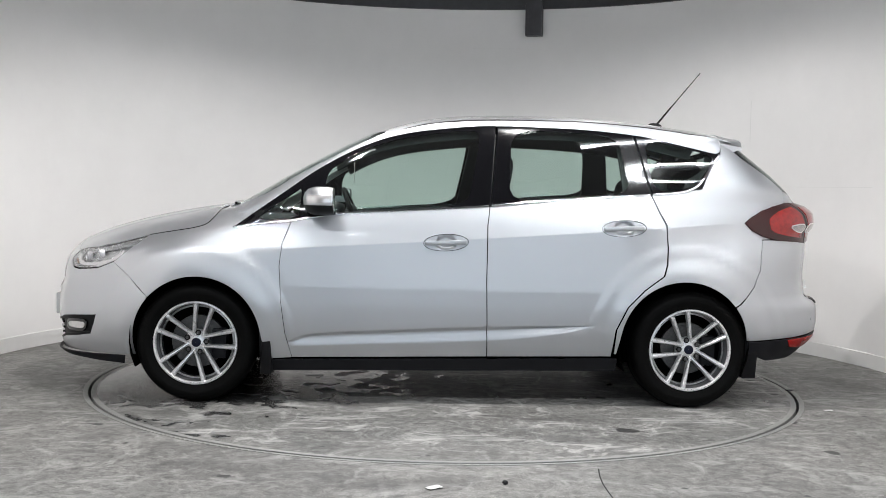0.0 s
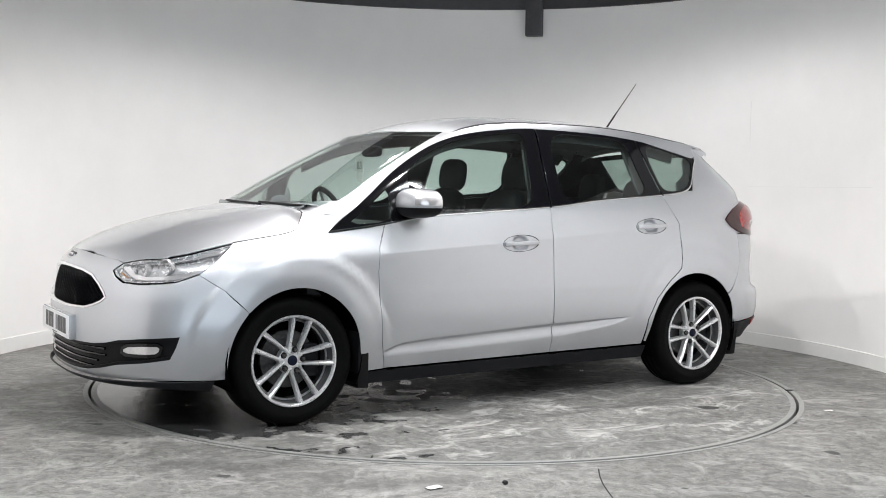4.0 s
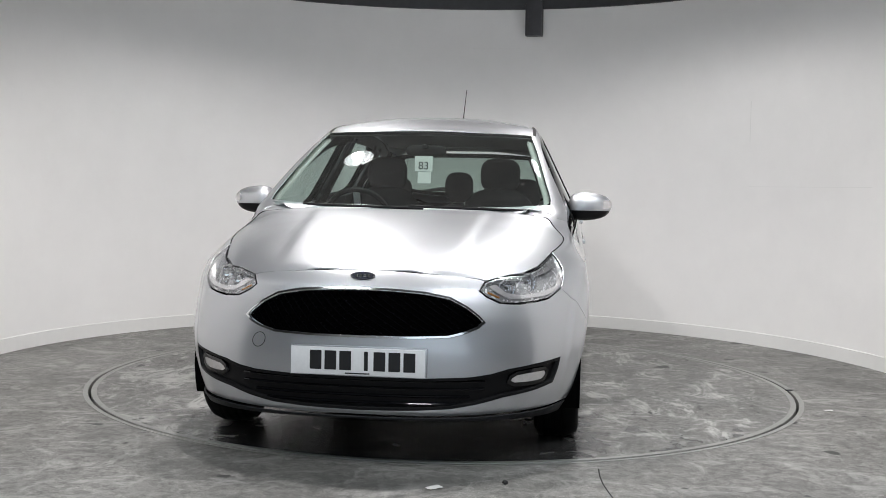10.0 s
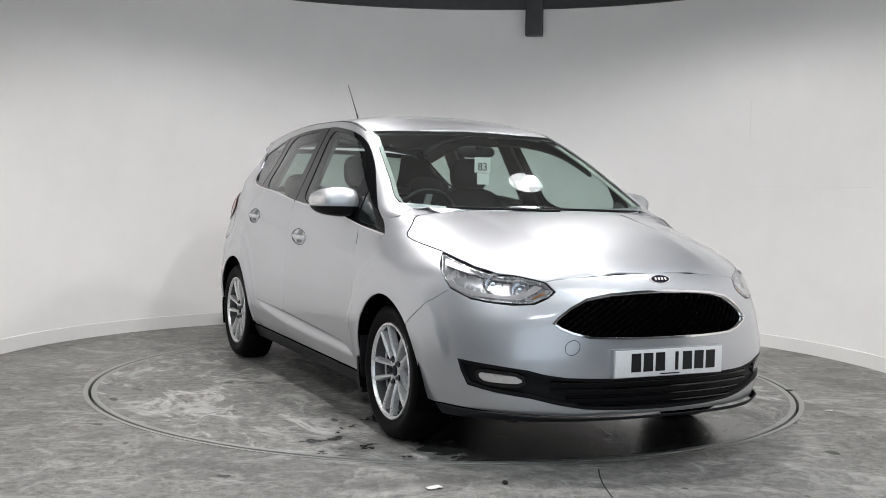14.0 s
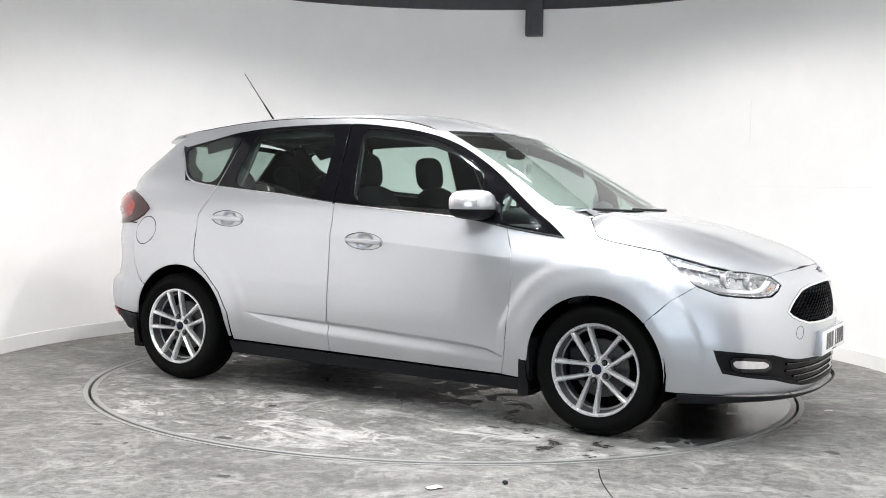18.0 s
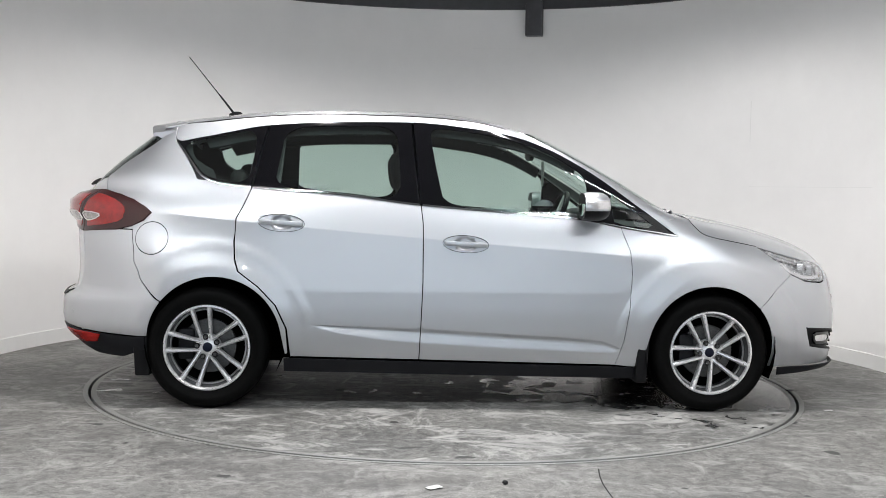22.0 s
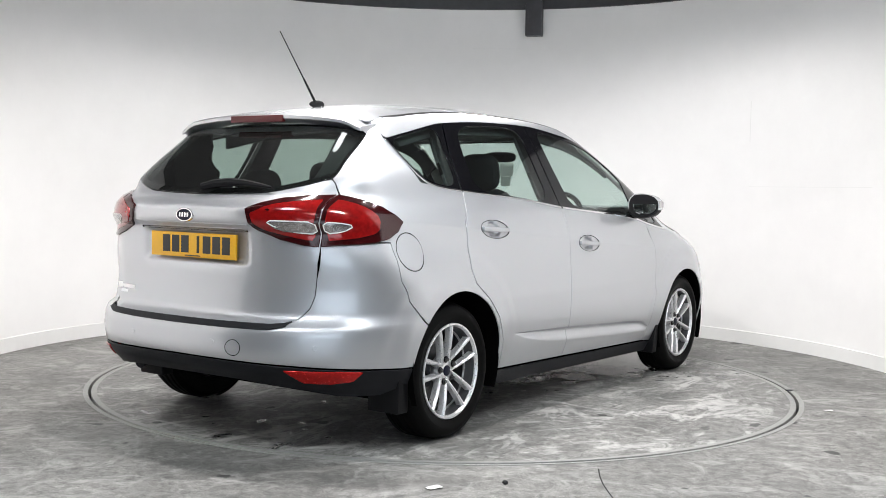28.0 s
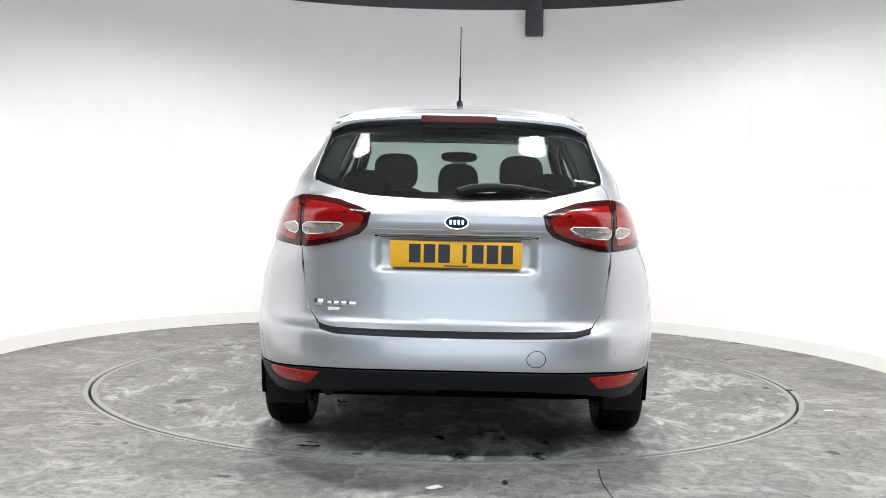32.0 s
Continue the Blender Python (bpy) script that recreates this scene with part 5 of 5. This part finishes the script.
# mud flaps, aerial, wipers, caps and sensors
for x0, x1, z0, z1, lean in ((0.925, 0.985, 0.155, 0.44, 0.03), (-1.7, -1.625, 0.165, 0.47, -0.04)):
    for sgn in (1, -1):
        bm = bmesh.new()
        box(bm, x0, x1, 0.70, 0.895 if x0 > 0 else 0.872, z0, z1, None, 0.008)
        for v in bm.verts:
            k = (z1 - v.co.z) / (z1 - z0)
            v.co.x += lean * (0.5 - k) * 0.3
            v.co.y = (v.co.y - 0.02 * k) * sgn
        part("mud_flap", bm, M_BLACK, car, "black rubber mud flap")


def tube(pts, radii, seg=10):
    vs, fs = [], []
    for i, p in enumerate(pts):
        d = (Vector(pts[min(i + 1, len(pts) - 1)]) - Vector(pts[max(i - 1, 0)])).normalized()
        a = d.orthogonal().normalized()
        b = d.cross(a)
        for k in range(seg):
            t = 2 * math.pi * k / seg
            vs.append(Vector(p) + (a * math.cos(t) + b * math.sin(t)) * radii[i])
    for i in range(len(pts) - 1):
        for k in range(seg):
            fs.append((i * seg + k, i * seg + (k + 1) % seg, (i + 1) * seg + (k + 1) % seg, (i + 1) * seg + k))
    fs += [tuple(range(seg)), tuple(len(vs) - 1 - k for k in range(seg))]
    return vs, fs


v, f = tube([(-1.31, 0, 1.585), (-1.39, 0, 1.685), (-1.40, 0, 1.697), (-1.568, 0, 1.903)], [0.0065, 0.005, 0.0032, 0.0022])
aerial = mesh_ob("aerial", v, f, M_BLACK, True, roof_panel, "thin black roof aerial")
bm = egg(0, 0, 0, 0.027, 0.016, 0.02, 2.0)
for q in bm.verts:
    q.co += Vector((-1.295, 0, 1.572))
part("aerial_base", bm, M_BLACK, aerial)
arm = [ru(y, z) for y, z in ((0.0, 1.135), (-0.06, 1.15), (-0.15, 1.158), (-0.25, 1.155), (-0.33, 1.147), (-0.4, 1.138))]
arm_pts = [Vector(hull(u / US, z)) + Vector((-0.03 + 0.012 * i / 5, 0, 0.01)) for i, (u, z) in enumerate(arm)]
v, f = tube(arm_pts, [0.017, 0.02, 0.019, 0.015, 0.01, 0.005], 8)
mesh_ob("rear_wiper", v, f, M_BLACK, True, tailgate, "black rear wiper arm")
for y0, y1 in ((0.62, 0.02), (0.1, -0.52)):
    pts = []
    for i in range(9):
        y = y0 + (y1 - y0) * i / 8
        z = 1.053 + 0.01 * i / 8
        u = u_front(abs(y), z) * (1 if y >= 0 else -1)
        pts.append(Vector(hull(u, z)) + Vector((0.003, 0, 0.007)))
    v, f = tube(pts, [0.0065] * 9, 6)
    mesh_ob("front_wiper", v, f, M_BLACK, True, windscreen, "black windscreen wiper")


def ring_line(cx, cz, r, surf, width, parent, right, material=None, name="seam_ring"):
    pts = [(cx + r * math.cos(i * math.pi / 20), cz + r * math.sin(i * math.pi / 20)) for i in range(41)]
    v, f = strip(pts, surf, width, 0.0008)
    if right:
        v, f = [(a, -b, c) for a, b, c in v], [t[::-1] for t in f]
    mesh_ob(name, v, f, material or M_SHELL_SHADE, True, parent)


flap_data = panel_data([(-1.613 + 0.082 * math.cos(i * math.pi / 18), 0.877 + 0.078 * math.sin(i * math.pi / 18)) for i in range(36)], hull_side, res=0.03, gap=0.0, lift=0.0012, depth=0.002)
flap = panel_ob("fuel_flap", flap_data, M_PAINT, car, "round silver fuel filler flap", True)
ring_line(-1.613, 0.877, 0.083, hull_side, 0.005, flap, True)
ring_line(ru(-0.339, 0.464)[0], 0.464, 0.034, end_surf, 0.0035, rear_bumper, False, M_VALANCE, "towing_cap_ring")
ring_line(fu(-0.43, 0.535)[0], 0.52, 0.03, end_surf, 0.003, front_bumper, False, M_VALANCE, "towing_cap_ring")
for y in (0.684, -0.684, 0.3, -0.22):
    a, b = ru(y, 0.48)
    dd = panel_data([(a + 0.011 * math.cos(i * math.pi / 8), b + 0.011 * math.sin(i * math.pi / 8)) for i in range(16)], end_surf, res=0.01, gap=0.0, lift=0.002, depth=0.003)
    panel_ob("parking_sensor", dd, M_PAINT, rear_bumper)

# ---- wheels ----


def wheel(x, sgn, parent, turn):
    """A wheel whose first spoke pair leans turn degrees clockwise from upright, seen from outside."""
    lead = math.atan2(-sgn * math.cos(radians(turn)), -sgn * math.sin(radians(turn)))
    hub = new("wheel")
    hub.parent = parent
    hub["label"] = "ten-spoke silver alloy wheel with black tyre"
    prof = [(0.208, 0.075), (0.224, 0.09), (0.228, 0.0935), (0.235, 0.0935), (0.238, 0.095), (0.26, 0.1), (0.264, 0.1015), (0.288, 0.098), (0.304, 0.085), (0.314, 0.06), (0.317, 0.03), (0.317, -0.03), (0.312, -0.07), (0.29, -0.1), (0.23, -0.1), (0.208, -0.09)]
    v, f = lathe(prof, 64, close=True)
    tyre = mesh_ob("tyre", v, f, M_TYRE, True, hub, "black rubber tyre")
    bm = bmesh.new()
    for g in (-0.055, -0.02, 0.02, 0.055):
        vv, ff = lathe([(0.3175, g - 0.004), (0.3195, g - 0.011), (0.3195, g - 0.028), (0.3175, g - 0.03)], 64)
        base = [bm.verts.new(p) for p in vv]
        for t in ff:
            bm.faces.new([base[i] for i in t])
    part("tread_rib", bm, M_TYRE, tyre)
    rim = [(0.2065, 0.08), (0.209, 0.089), (0.2135, 0.0955), (0.221, 0.095), (0.2235, 0.09), (0.222, 0.084)]
    v, f = lathe(rim, 64)
    ring = mesh_ob("rim", v, f, M_ALLOY, True, hub, "bright machined alloy rim")
    v, f = lathe([(0.2065, 0.081), (0.2035, 0.06), (0.192, -0.06), (0.2, -0.09)], 64)
    mesh_ob("barrel", v, f, M_BARREL, True, ring, "grey painted wheel barrel")
    v, f = lathe([(0.1985, 0.034), (0.191, 0.036), (0.189, 0.03), (0.198, 0.022)], 64)
    mesh_ob("inner_lip", v, f, M_ALLOY, True, ring)
    for k in range(5):
        for s in (-1, 1):
            a0 = 2 * math.pi * k / 5 + lead
            vs, fs = [], []
            for i in range(7):
                t = i / 6
                p = Vector((0.03, s * 0.0225)).lerp(Vector((0.2095, s * 0.0465)), t)
                w = 0.0075 + 0.004 * t ** 2
                c, q = math.cos(a0), math.sin(a0)
                zt = 0.064 + 0.026 * math.sin(t * math.pi / 2)
                for o, z in ((-w * 1.35, zt - 0.034), (-w, zt - 0.008), (-w * 0.35, zt), (w * 0.35, zt), (w, zt - 0.008), (w * 1.35, zt - 0.034)):
                    vs.append((p.x * c - (p.y + o) * q, p.x * q + (p.y + o) * c, z))
            for i in range(6):
                for j in range(6):
                    a, b = i * 6 + j, i * 6 + (j + 1) % 6
                    fs.append((a, b, b + 6, a + 6))
            fs += [(0, 1, 2, 3, 4, 5), tuple(36 + j for j in reversed(range(6)))]
            mesh_ob("spoke", vs, fs, M_ALLOY, False, hub)
    v, f = lathe([(0.0005, 0.064), (0.03, 0.065), (0.05, 0.058), (0.064, 0.05), (0.068, 0.02)], 40)
    mesh_ob("hub_boss", v, f, M_ALLOY, True, hub)
    v, f = lathe([(0.0005, 0.0725), (0.02, 0.0715), (0.0245, 0.069), (0.0255, 0.06)], 28)
    mesh_ob("centre_cap", v, f, M_NAVY, True, hub, "dark blue centre cap")
    for k in range(5):
        a = 2 * math.pi * k / 5 + lead
        bm = bmesh.new()
        bmesh.ops.create_cone(bm, cap_ends=True, segments=6, radius1=0.0105, radius2=0.008, depth=0.018, matrix=pose(0.054 * math.cos(a), 0.054 * math.sin(a), 0.072))
        part("wheel_nut", bm, M_DISC, hub)
        bm = bmesh.new()
        bmesh.ops.create_cone(bm, cap_ends=True, segments=18, radius1=0.0155, radius2=0.0155, depth=0.003, matrix=pose(0.054 * math.cos(a), 0.054 * math.sin(a), 0.067))
        part("nut_well", bm, M_GLOSS, hub)
    v, f = lathe([(0.05, 0.0), (0.14, 0.0), (0.142, -0.004), (0.142, -0.02), (0.05, -0.02)], 48)
    mesh_ob("brake_disc", v, f, M_DISC, False, hub, "grey steel brake disc")
    bm = bmesh.new()
    box(bm, -0.155, -0.075, -0.07, 0.09, -0.05, 0.03, None, 0.012)
    part("brake_caliper", bm, M_VALANCE, hub)
    v, f = lathe([(0.0005, -0.03), (0.194, -0.03)], 40)
    mesh_ob("back_plate", v, f, M_SHELL_SHADE, False, hub)
    hub.matrix_basis = pose(x, 0.785 * sgn, 0.317, -90 * sgn)
    return hub


for x, turns in ((1.324, (12.0, -24.0)), (-1.324, (-16.0, -10.5))):
    for sgn, turn in zip((1, -1), turns):
        wheel(x, sgn, car, turn)
        cx, cz = FA if x > 0 else RA
        v, f = [], []
        n = 20
        for i in range(n + 1):
            a = radians(-25 + 230 * i / n)
            for y in (0.905, 0.6, 0.5):
                v.append((cx + 0.352 * math.cos(a), y * sgn * (0.985 if y > 0.9 else 1), cz + 0.352 * math.sin(a)))
        for i in range(n):
            for k in range(2):
                q = i * 3 + k
                f.append((q, q + 1, q + 4, q + 3))
        f.append(tuple(i * 3 + 2 for i in range(n + 1)))
        mesh_ob("wheel_liner", v, f, M_SHELL_SHADE, True, car)

# ---- car: cabin ----
M_SEAT = plain("dark_seat_cloth", (0.018, 0.018, 0.02), 0.85, 0, 260, 0.4, 0.25)
M_DASH = plain("dark_soft_plastic", (0.035, 0.036, 0.038), 0.6, 0, 320, 0.25, 0.2)
M_LINER = plain("pale_headlining", (0.34, 0.34, 0.33), 0.9, 0, 200, 0.1)
M_PILLAR = plain("pale_pillar_trim", (0.4, 0.4, 0.385), 0.7, 0, 200, 0.08)
M_PAPER = plain("white_card", (0.75, 0.76, 0.74), 0.7, 0, 60, 0.03)


def cushion(bm, cx, cy, cz, a, b, c, m=None, n=3.2):
    out = bmesh.ops.create_uvsphere(bm, u_segments=20, v_segments=14, radius=1)
    for v in out["verts"]:
        k = (abs(v.co.x) ** n + abs(v.co.y) ** n + abs(v.co.z) ** n) ** (-1 / n)
        v.co = Vector((v.co.x * k * a, v.co.y * k * b, v.co.z * k * c))
        if m is not None:
            v.co = m @ v.co
        v.co += Vector((cx, cy, cz))
    return bm


def seat(x, y, wide, back_h, rest_z, rest_w, lean=16, label="dark cloth front seat"):
    root = part("seat", cushion(bmesh.new(), x + 0.22, y, 0.5, 0.26, wide, 0.09), M_SEAT, car, label)
    m = pose(0, 0, 0, 0, -lean, 0)
    part("backrest", cushion(bmesh.new(), x - 0.1, y, 0.52 + back_h / 2, 0.075, wide * 0.95, back_h / 2, m), M_SEAT, root)
    if rest_w:
        part("headrest", cushion(bmesh.new(), x - 0.225, y, rest_z, 0.052, rest_w, 0.105, pose(0, 0, 0, 0, -8, 0)), M_SEAT, root)
        for o in (-0.045, 0.045):
            v, f = tube([(x - 0.21, y + o, rest_z - 0.2), (x - 0.222, y + o, rest_z - 0.08)], [0.006, 0.006], 8)
            mesh_ob("headrest_post", v, f, M_CHROME, True, root)


for y in (0.36, -0.36):
    seat(-0.11, y, 0.25, 0.66, 1.255, 0.125)
for y in (0.46, -0.46):
    seat(-0.98, y, 0.22, 0.55, 1.14, 0.12, 20, "dark cloth rear seat")
seat(-0.98, 0.0, 0.2, 0.55, 1.18, 0.1, 20, "dark cloth middle rear seat")

bm = bmesh.new()
box(bm, 0.66, 1.2, -0.72, 0.72, 0.6, 1.0, None, 0.06)
for v in bm.verts:
    if v.co.z > 0.8:
        v.co.z += 0.035 - 0.06 * (v.co.y / 0.72) ** 2
        v.co.x += 0.03 * (1 - (v.co.y / 0.72) ** 2)
dash = part("dashboard", bm, M_DASH, car, "dark moulded dashboard")
bm = bmesh.new()
cushion(bm, 0.73, -0.36, 1.02, 0.12, 0.19, 0.05)
part("instrument_hood", bm, M_DASH, dash)
bm = bmesh.new()
cushion(bm, 0.8, 0.0, 1.02, 0.1, 0.16, 0.04)
part("screen_hood", bm, M_DASH, dash)
bm = bmesh.new()
box(bm, 0.2, 0.75, -0.11, 0.11, 0.3, 0.66, None, 0.03)
part("centre_console", bm, M_DASH, dash)
# steering wheel, right-hand drive
m = Matrix.Translation((0.545, -0.36, 0.985)) @ pose(0, 0, 0, 0, -66, 0)
v, f = [], []
for i in range(36):
    a = 2 * math.pi * i / 36
    for k in range(8):
        b = 2 * math.pi * k / 8
        r = 0.178 + 0.016 * math.cos(b)
        v.append(m @ Vector((r * math.cos(a), r * math.sin(a), 0.016 * math.sin(b))))
for i in range(36):
    for k in range(8):
        f.append((i * 8 + k, i * 8 + (k + 1) % 8, ((i + 1) % 36) * 8 + (k + 1) % 8, ((i + 1) % 36) * 8 + k))
steer = mesh_ob("steering_wheel", v, f, M_BLACK, True, car, "black steering wheel")
bm = cushion(bmesh.new(), 0, 0, 0, 0.07, 0.085, 0.03)
bmesh.ops.transform(bm, matrix=m, verts=bm.verts)
part("boss", bm, M_DASH, steer)
for a in (0, 180, 270):
    bm = bmesh.new()
    box(bm, 0.05, 0.175, -0.018, 0.018, -0.008, 0.008, m @ pose(0, 0, 0, 0, 0, a + 90))
    part("spoke", bm, M_ALLOY if a == 270 else M_DASH, steer)
# door cards, headlining, pillars, parcel shelf, mirror


def inset_side(d):
    def fn(x, z):
        p = hull_side(x, z)
        return (p[0], p[1] - d, p[2])
    return fn


card = along(lambda x: BELT(x) - 0.012, 1.0, -1.05, 14) + [(-1.05, 0.76), (-0.93, 0.6), (-0.9, 0.4), (0.9, 0.3), (0.95, 0.6)]
both("door_card", panel_data(card, inset_side(0.075), res=0.1, depth=0.01), M_DASH, car)
side_trim = along(lambda x: BELT(x) - 0.02, -1.05, -1.3, 4) + [(-1.7, 1.12), (-1.7, 0.74), (-1.05, 0.78)]
both("boot_trim", panel_data(side_trim, inset_side(0.07), res=0.1, depth=0.01), M_DASH, car)


def liner(x, y):
    p = roof(x, y)
    return (p[0], p[1], p[2] - 0.032)


lin = [(0.36, 0.0), (0.34, 0.3), (0.28, 0.52)] + [(x, roof_edge(x)[1] - 0.03) for x in (0.2, -0.2, -0.6, -1.0, -1.4)] + [(-1.58, 0.45), (-1.6, 0.0)]
panel_ob("headlining", panel_data(mirror_y(lin), liner, res=0.12, depth=0.01), M_LINER, car, "pale grey headlining")


def inner_hull(d):
    def fn(u, z):
        x, y, zz = hull(u / US, z)
        k = math.hypot(x * 0.3, y) or 1
        return (x - d * 0.35 * (1 if x > 0 else -1), y - d * y / k, zz)
    return fn


apil = edge_pts[:9] + [su(x, TOPLINE(x) - 0.012) for x in (0.36, 0.45, 0.55, 0.65, 0.75, 0.85, 0.95, 1.04)]
both("pillar_trim", panel_data(apil, inner_hull(0.035), res=0.05, depth=0.015), M_PILLAR, car, "pale windscreen pillar trim")
rail = along(lambda x: TOPLINE(x) + 0.01, 0.62, -1.4, 24) + along(lambda x: TOPLINE(x) - 0.068, -1.36, 0.6, 24)
both("roof_side_trim", panel_data(rail, inset_side(0.055), res=0.06, depth=0.015), M_DASH, car, "dark trim along the roof side")
bpil = [(-0.12, 1.06), (-0.2, 1.48), (-0.34, 1.485), (-0.335, 1.06)]
both("centre_pillar_trim", panel_data(bpil, inset_side(0.05), res=0.08, depth=0.02), M_DASH, car)
cpil = [(-0.97, 1.14), (-0.95, 1.46), (-1.1, 1.445), (-1.15, 1.15)]
both("rear_pillar_trim", panel_data(cpil, inset_side(0.05), res=0.08, depth=0.02), M_DASH, car)
dpil = [su(-1.32, 1.2), su(-1.46, 1.37), su(-1.5, 1.44), ru(0.5, 1.41), ru(0.54, 1.3), ru(0.56, 1.19), su(-1.6, 1.12), su(-1.4, 1.13)]
both("tail_pillar_trim", panel_data(dpil, inner_hull(0.04), res=0.06, depth=0.02), M_SEAT, car)
bm = bmesh.new()
box(bm, -1.88, -1.22, -0.62, 0.62, 0.985, 1.005, None, 0.006)
part("parcel_shelf", bm, M_DASH, car, "dark parcel shelf")
bm = cushion(bmesh.new(), 0.455, 0.0, 1.372, 0.018, 0.115, 0.033)
rvm = part("rear_view_mirror", bm, M_BLACK, windscreen, "black interior mirror")
bm = bmesh.new()
box(bm, 0.465, 0.525, -0.014, 0.014, 1.382, 1.405, None, 0.008)
part("mirror_stalk", bm, M_BLACK, rvm)
for y in (0.36, -0.36):
    bm = bmesh.new()
    box(bm, 0.2, 0.35, y - 0.15, y + 0.15, 1.463, 1.476, None, 0.005)
    part("sun_visor", bm, M_LINER, car)
bm = bmesh.new()
box(bm, 0.535, 0.5365, -0.05, 0.05, 1.255, 1.34)
tag = part("lot_card", bm, M_PAPER, rvm, "white card with a printed number hanging from the mirror")
bm = bmesh.new()
box(bm, 0.535, 0.5365, -0.032, 0.042, 1.19, 1.252)
part("card_flap", bm, M_PAPER, tag)
txt = bpy.data.curves.new("number", "FONT")
txt.body, txt.size, txt.align_x, txt.align_y, txt.extrude = "83", 0.062, "CENTER", "CENTER", 0.0004
txt.materials.append(M_INK)
tob = new("number", txt)
tob.parent = tag
tob.matrix_basis = Matrix(((0, 0, 1, 0.5375), (1, 0, 0, 0.0), (0, 1, 0, 1.285), (0, 0, 0, 1)))


# ---- small things on the floor ----
def scrap(at, size, turn, material, label):
    """A small curled piece lying on the floor."""
    n, vs, fs = 5, [], []
    rnd = random.Random(int(at[0] * 1000) + 7)
    for i in range(n + 1):
        for j in range(n + 1):
            a, b = i / n - 0.5, j / n - 0.5
            vs.append((a * size * (1 + 0.3 * rnd.random()), b * size * 0.6 * (1 + 0.3 * rnd.random()), 0.003 + 0.02 * size * 5 * (a * a + 0.3 * b * b) + 0.002 * rnd.random()))
    for i in range(n):
        for j in range(n):
            k = i * (n + 1) + j
            fs.append((k, k + 1, k + n + 2, k + n + 1))
    m = (n + 1) ** 2
    vs += [(x, y, z - 0.002) for x, y, z in vs]
    fs += [tuple(m + q for q in reversed(t)) for t in fs]
    ob = mesh_ob("paper_scrap", vs, fs, material, True, None)
    ob.matrix_basis = pose(*at, 0, 0, turn)
    return tagged(ob, label, "paper scrap")


scrap((-0.03, -2.45, 0.0), 0.055, 40, M_SKIRT, "small torn white paper scrap on the concrete floor")
scrap((2.09, -0.74, 0.0), 0.04, 10, M_SKIRT, "small pale paper scrap on the concrete floor")
bm = bmesh.new()
bmesh.ops.create_icosphere(bm, subdivisions=2, radius=0.012)
for v in bm.verts:
    v.co.z *= 0.7
    v.co *= 1 + 0.15 * noise.noise(v.co * 90)
stone = part("pebble", bm, M_RUBBERSEAL, None)
stone.location = (0.25, -2.37, 0.008)
tagged(stone, "small black pebble lying on the concrete floor", "pebble")
bm = bmesh.new()
box(bm, -0.02, 0.02, -0.012, 0.012, 0.0, 0.006, None, 0.002)
bolt = part("rim_catch", bm, M_STEEL, None)
bolt.matrix_basis = pose(2.063, -0.14, 0.0015, 0, 0, 20)
tagged(bolt, "small dark metal catch on the turntable rim", "catch")
# saw-cut joint in the floor
v, f = [], []
for i in range(14):
    x, y = 0.655 - 0.012 * math.sin(i * 0.9) - 0.002 * i, -2.1 - 0.12 * i
    v += [(x - 0.003, y, 0.0012), (x + 0.003, y, 0.0012)]
for i in range(13):
    f.append((2 * i, 2 * i + 1, 2 * i + 3, 2 * i + 2))
tagged(mesh_ob("floor_joint", v, f, M_RUBBERSEAL, False), "thin dark joint line in the concrete floor", "joint", kind="structure")
# plaster joints on the curved wall
for a0, a1, z0, z1 in ((38.0, 38.12, 1.58, 1.9), (14.5, 38.0, 1.233, 1.236), (78.0, 86.0, 2.41, 2.413)):
    vs, fs = [], []
    n = max(1, int(a1 - a0))
    for i in range(n + 1):
        a = radians(a0 + (a1 - a0) * i / n)
        for z in (z0, z1):
            vs.append((WC[0] + (WR - 0.0025) * math.cos(a), WC[1] + (WR - 0.0025) * math.sin(a), z))
    for i in range(n):
        fs.append((2 * i, 2 * i + 1, 2 * i + 3, 2 * i + 2))
    tagged(mesh_ob("trim_wall_joint", vs, fs, M_SKIRT, False), "faint plaster joint line on the white wall", "joint", kind="structure")


# ---- what moves ----
TURNS = [182.31, 188.14, 195.39, 203.56, 212.06, 220.63, 229.2, 237.71, 246.12, 254.48, 262.83, 271.15, 279.48, 287.82, 296.15, 304.54, 313.08, 321.73, 330.35, 338.9, 347.39, 355.75, 363.99, 372.28, 380.75, 389.34, 397.93, 406.52, 415.15, 423.8, 432.29, 440.76, 449.34]


def turn_at(t):
    """The turntable's angle in degrees, a smooth curve through its angle every second."""
    i = min(int(t), len(TURNS) - 2)
    k = t - i
    p1, p2 = TURNS[i], TURNS[i + 1]
    p0 = TURNS[i - 1] if i else 2 * p1 - p2
    p3 = TURNS[i + 2] if i + 2 < len(TURNS) else 2 * p2 - p1
    return p1 + 0.5 * k * (p2 - p0 + k * (2 * p0 - 5 * p1 + 4 * p2 - p3 + k * (3 * (p1 - p2) + p3 - p0)))


def motions():
    rows = [(i * 0.5, pose(0, 0, 0, 0, 0, turn_at(i * 0.5))) for i in range(65)]
    walk(turntable, rows)
    off = Matrix.Translation((0.031, -0.065, 0.0))
    walk(car, [(t, m @ off) for t, m in rows])


motions()
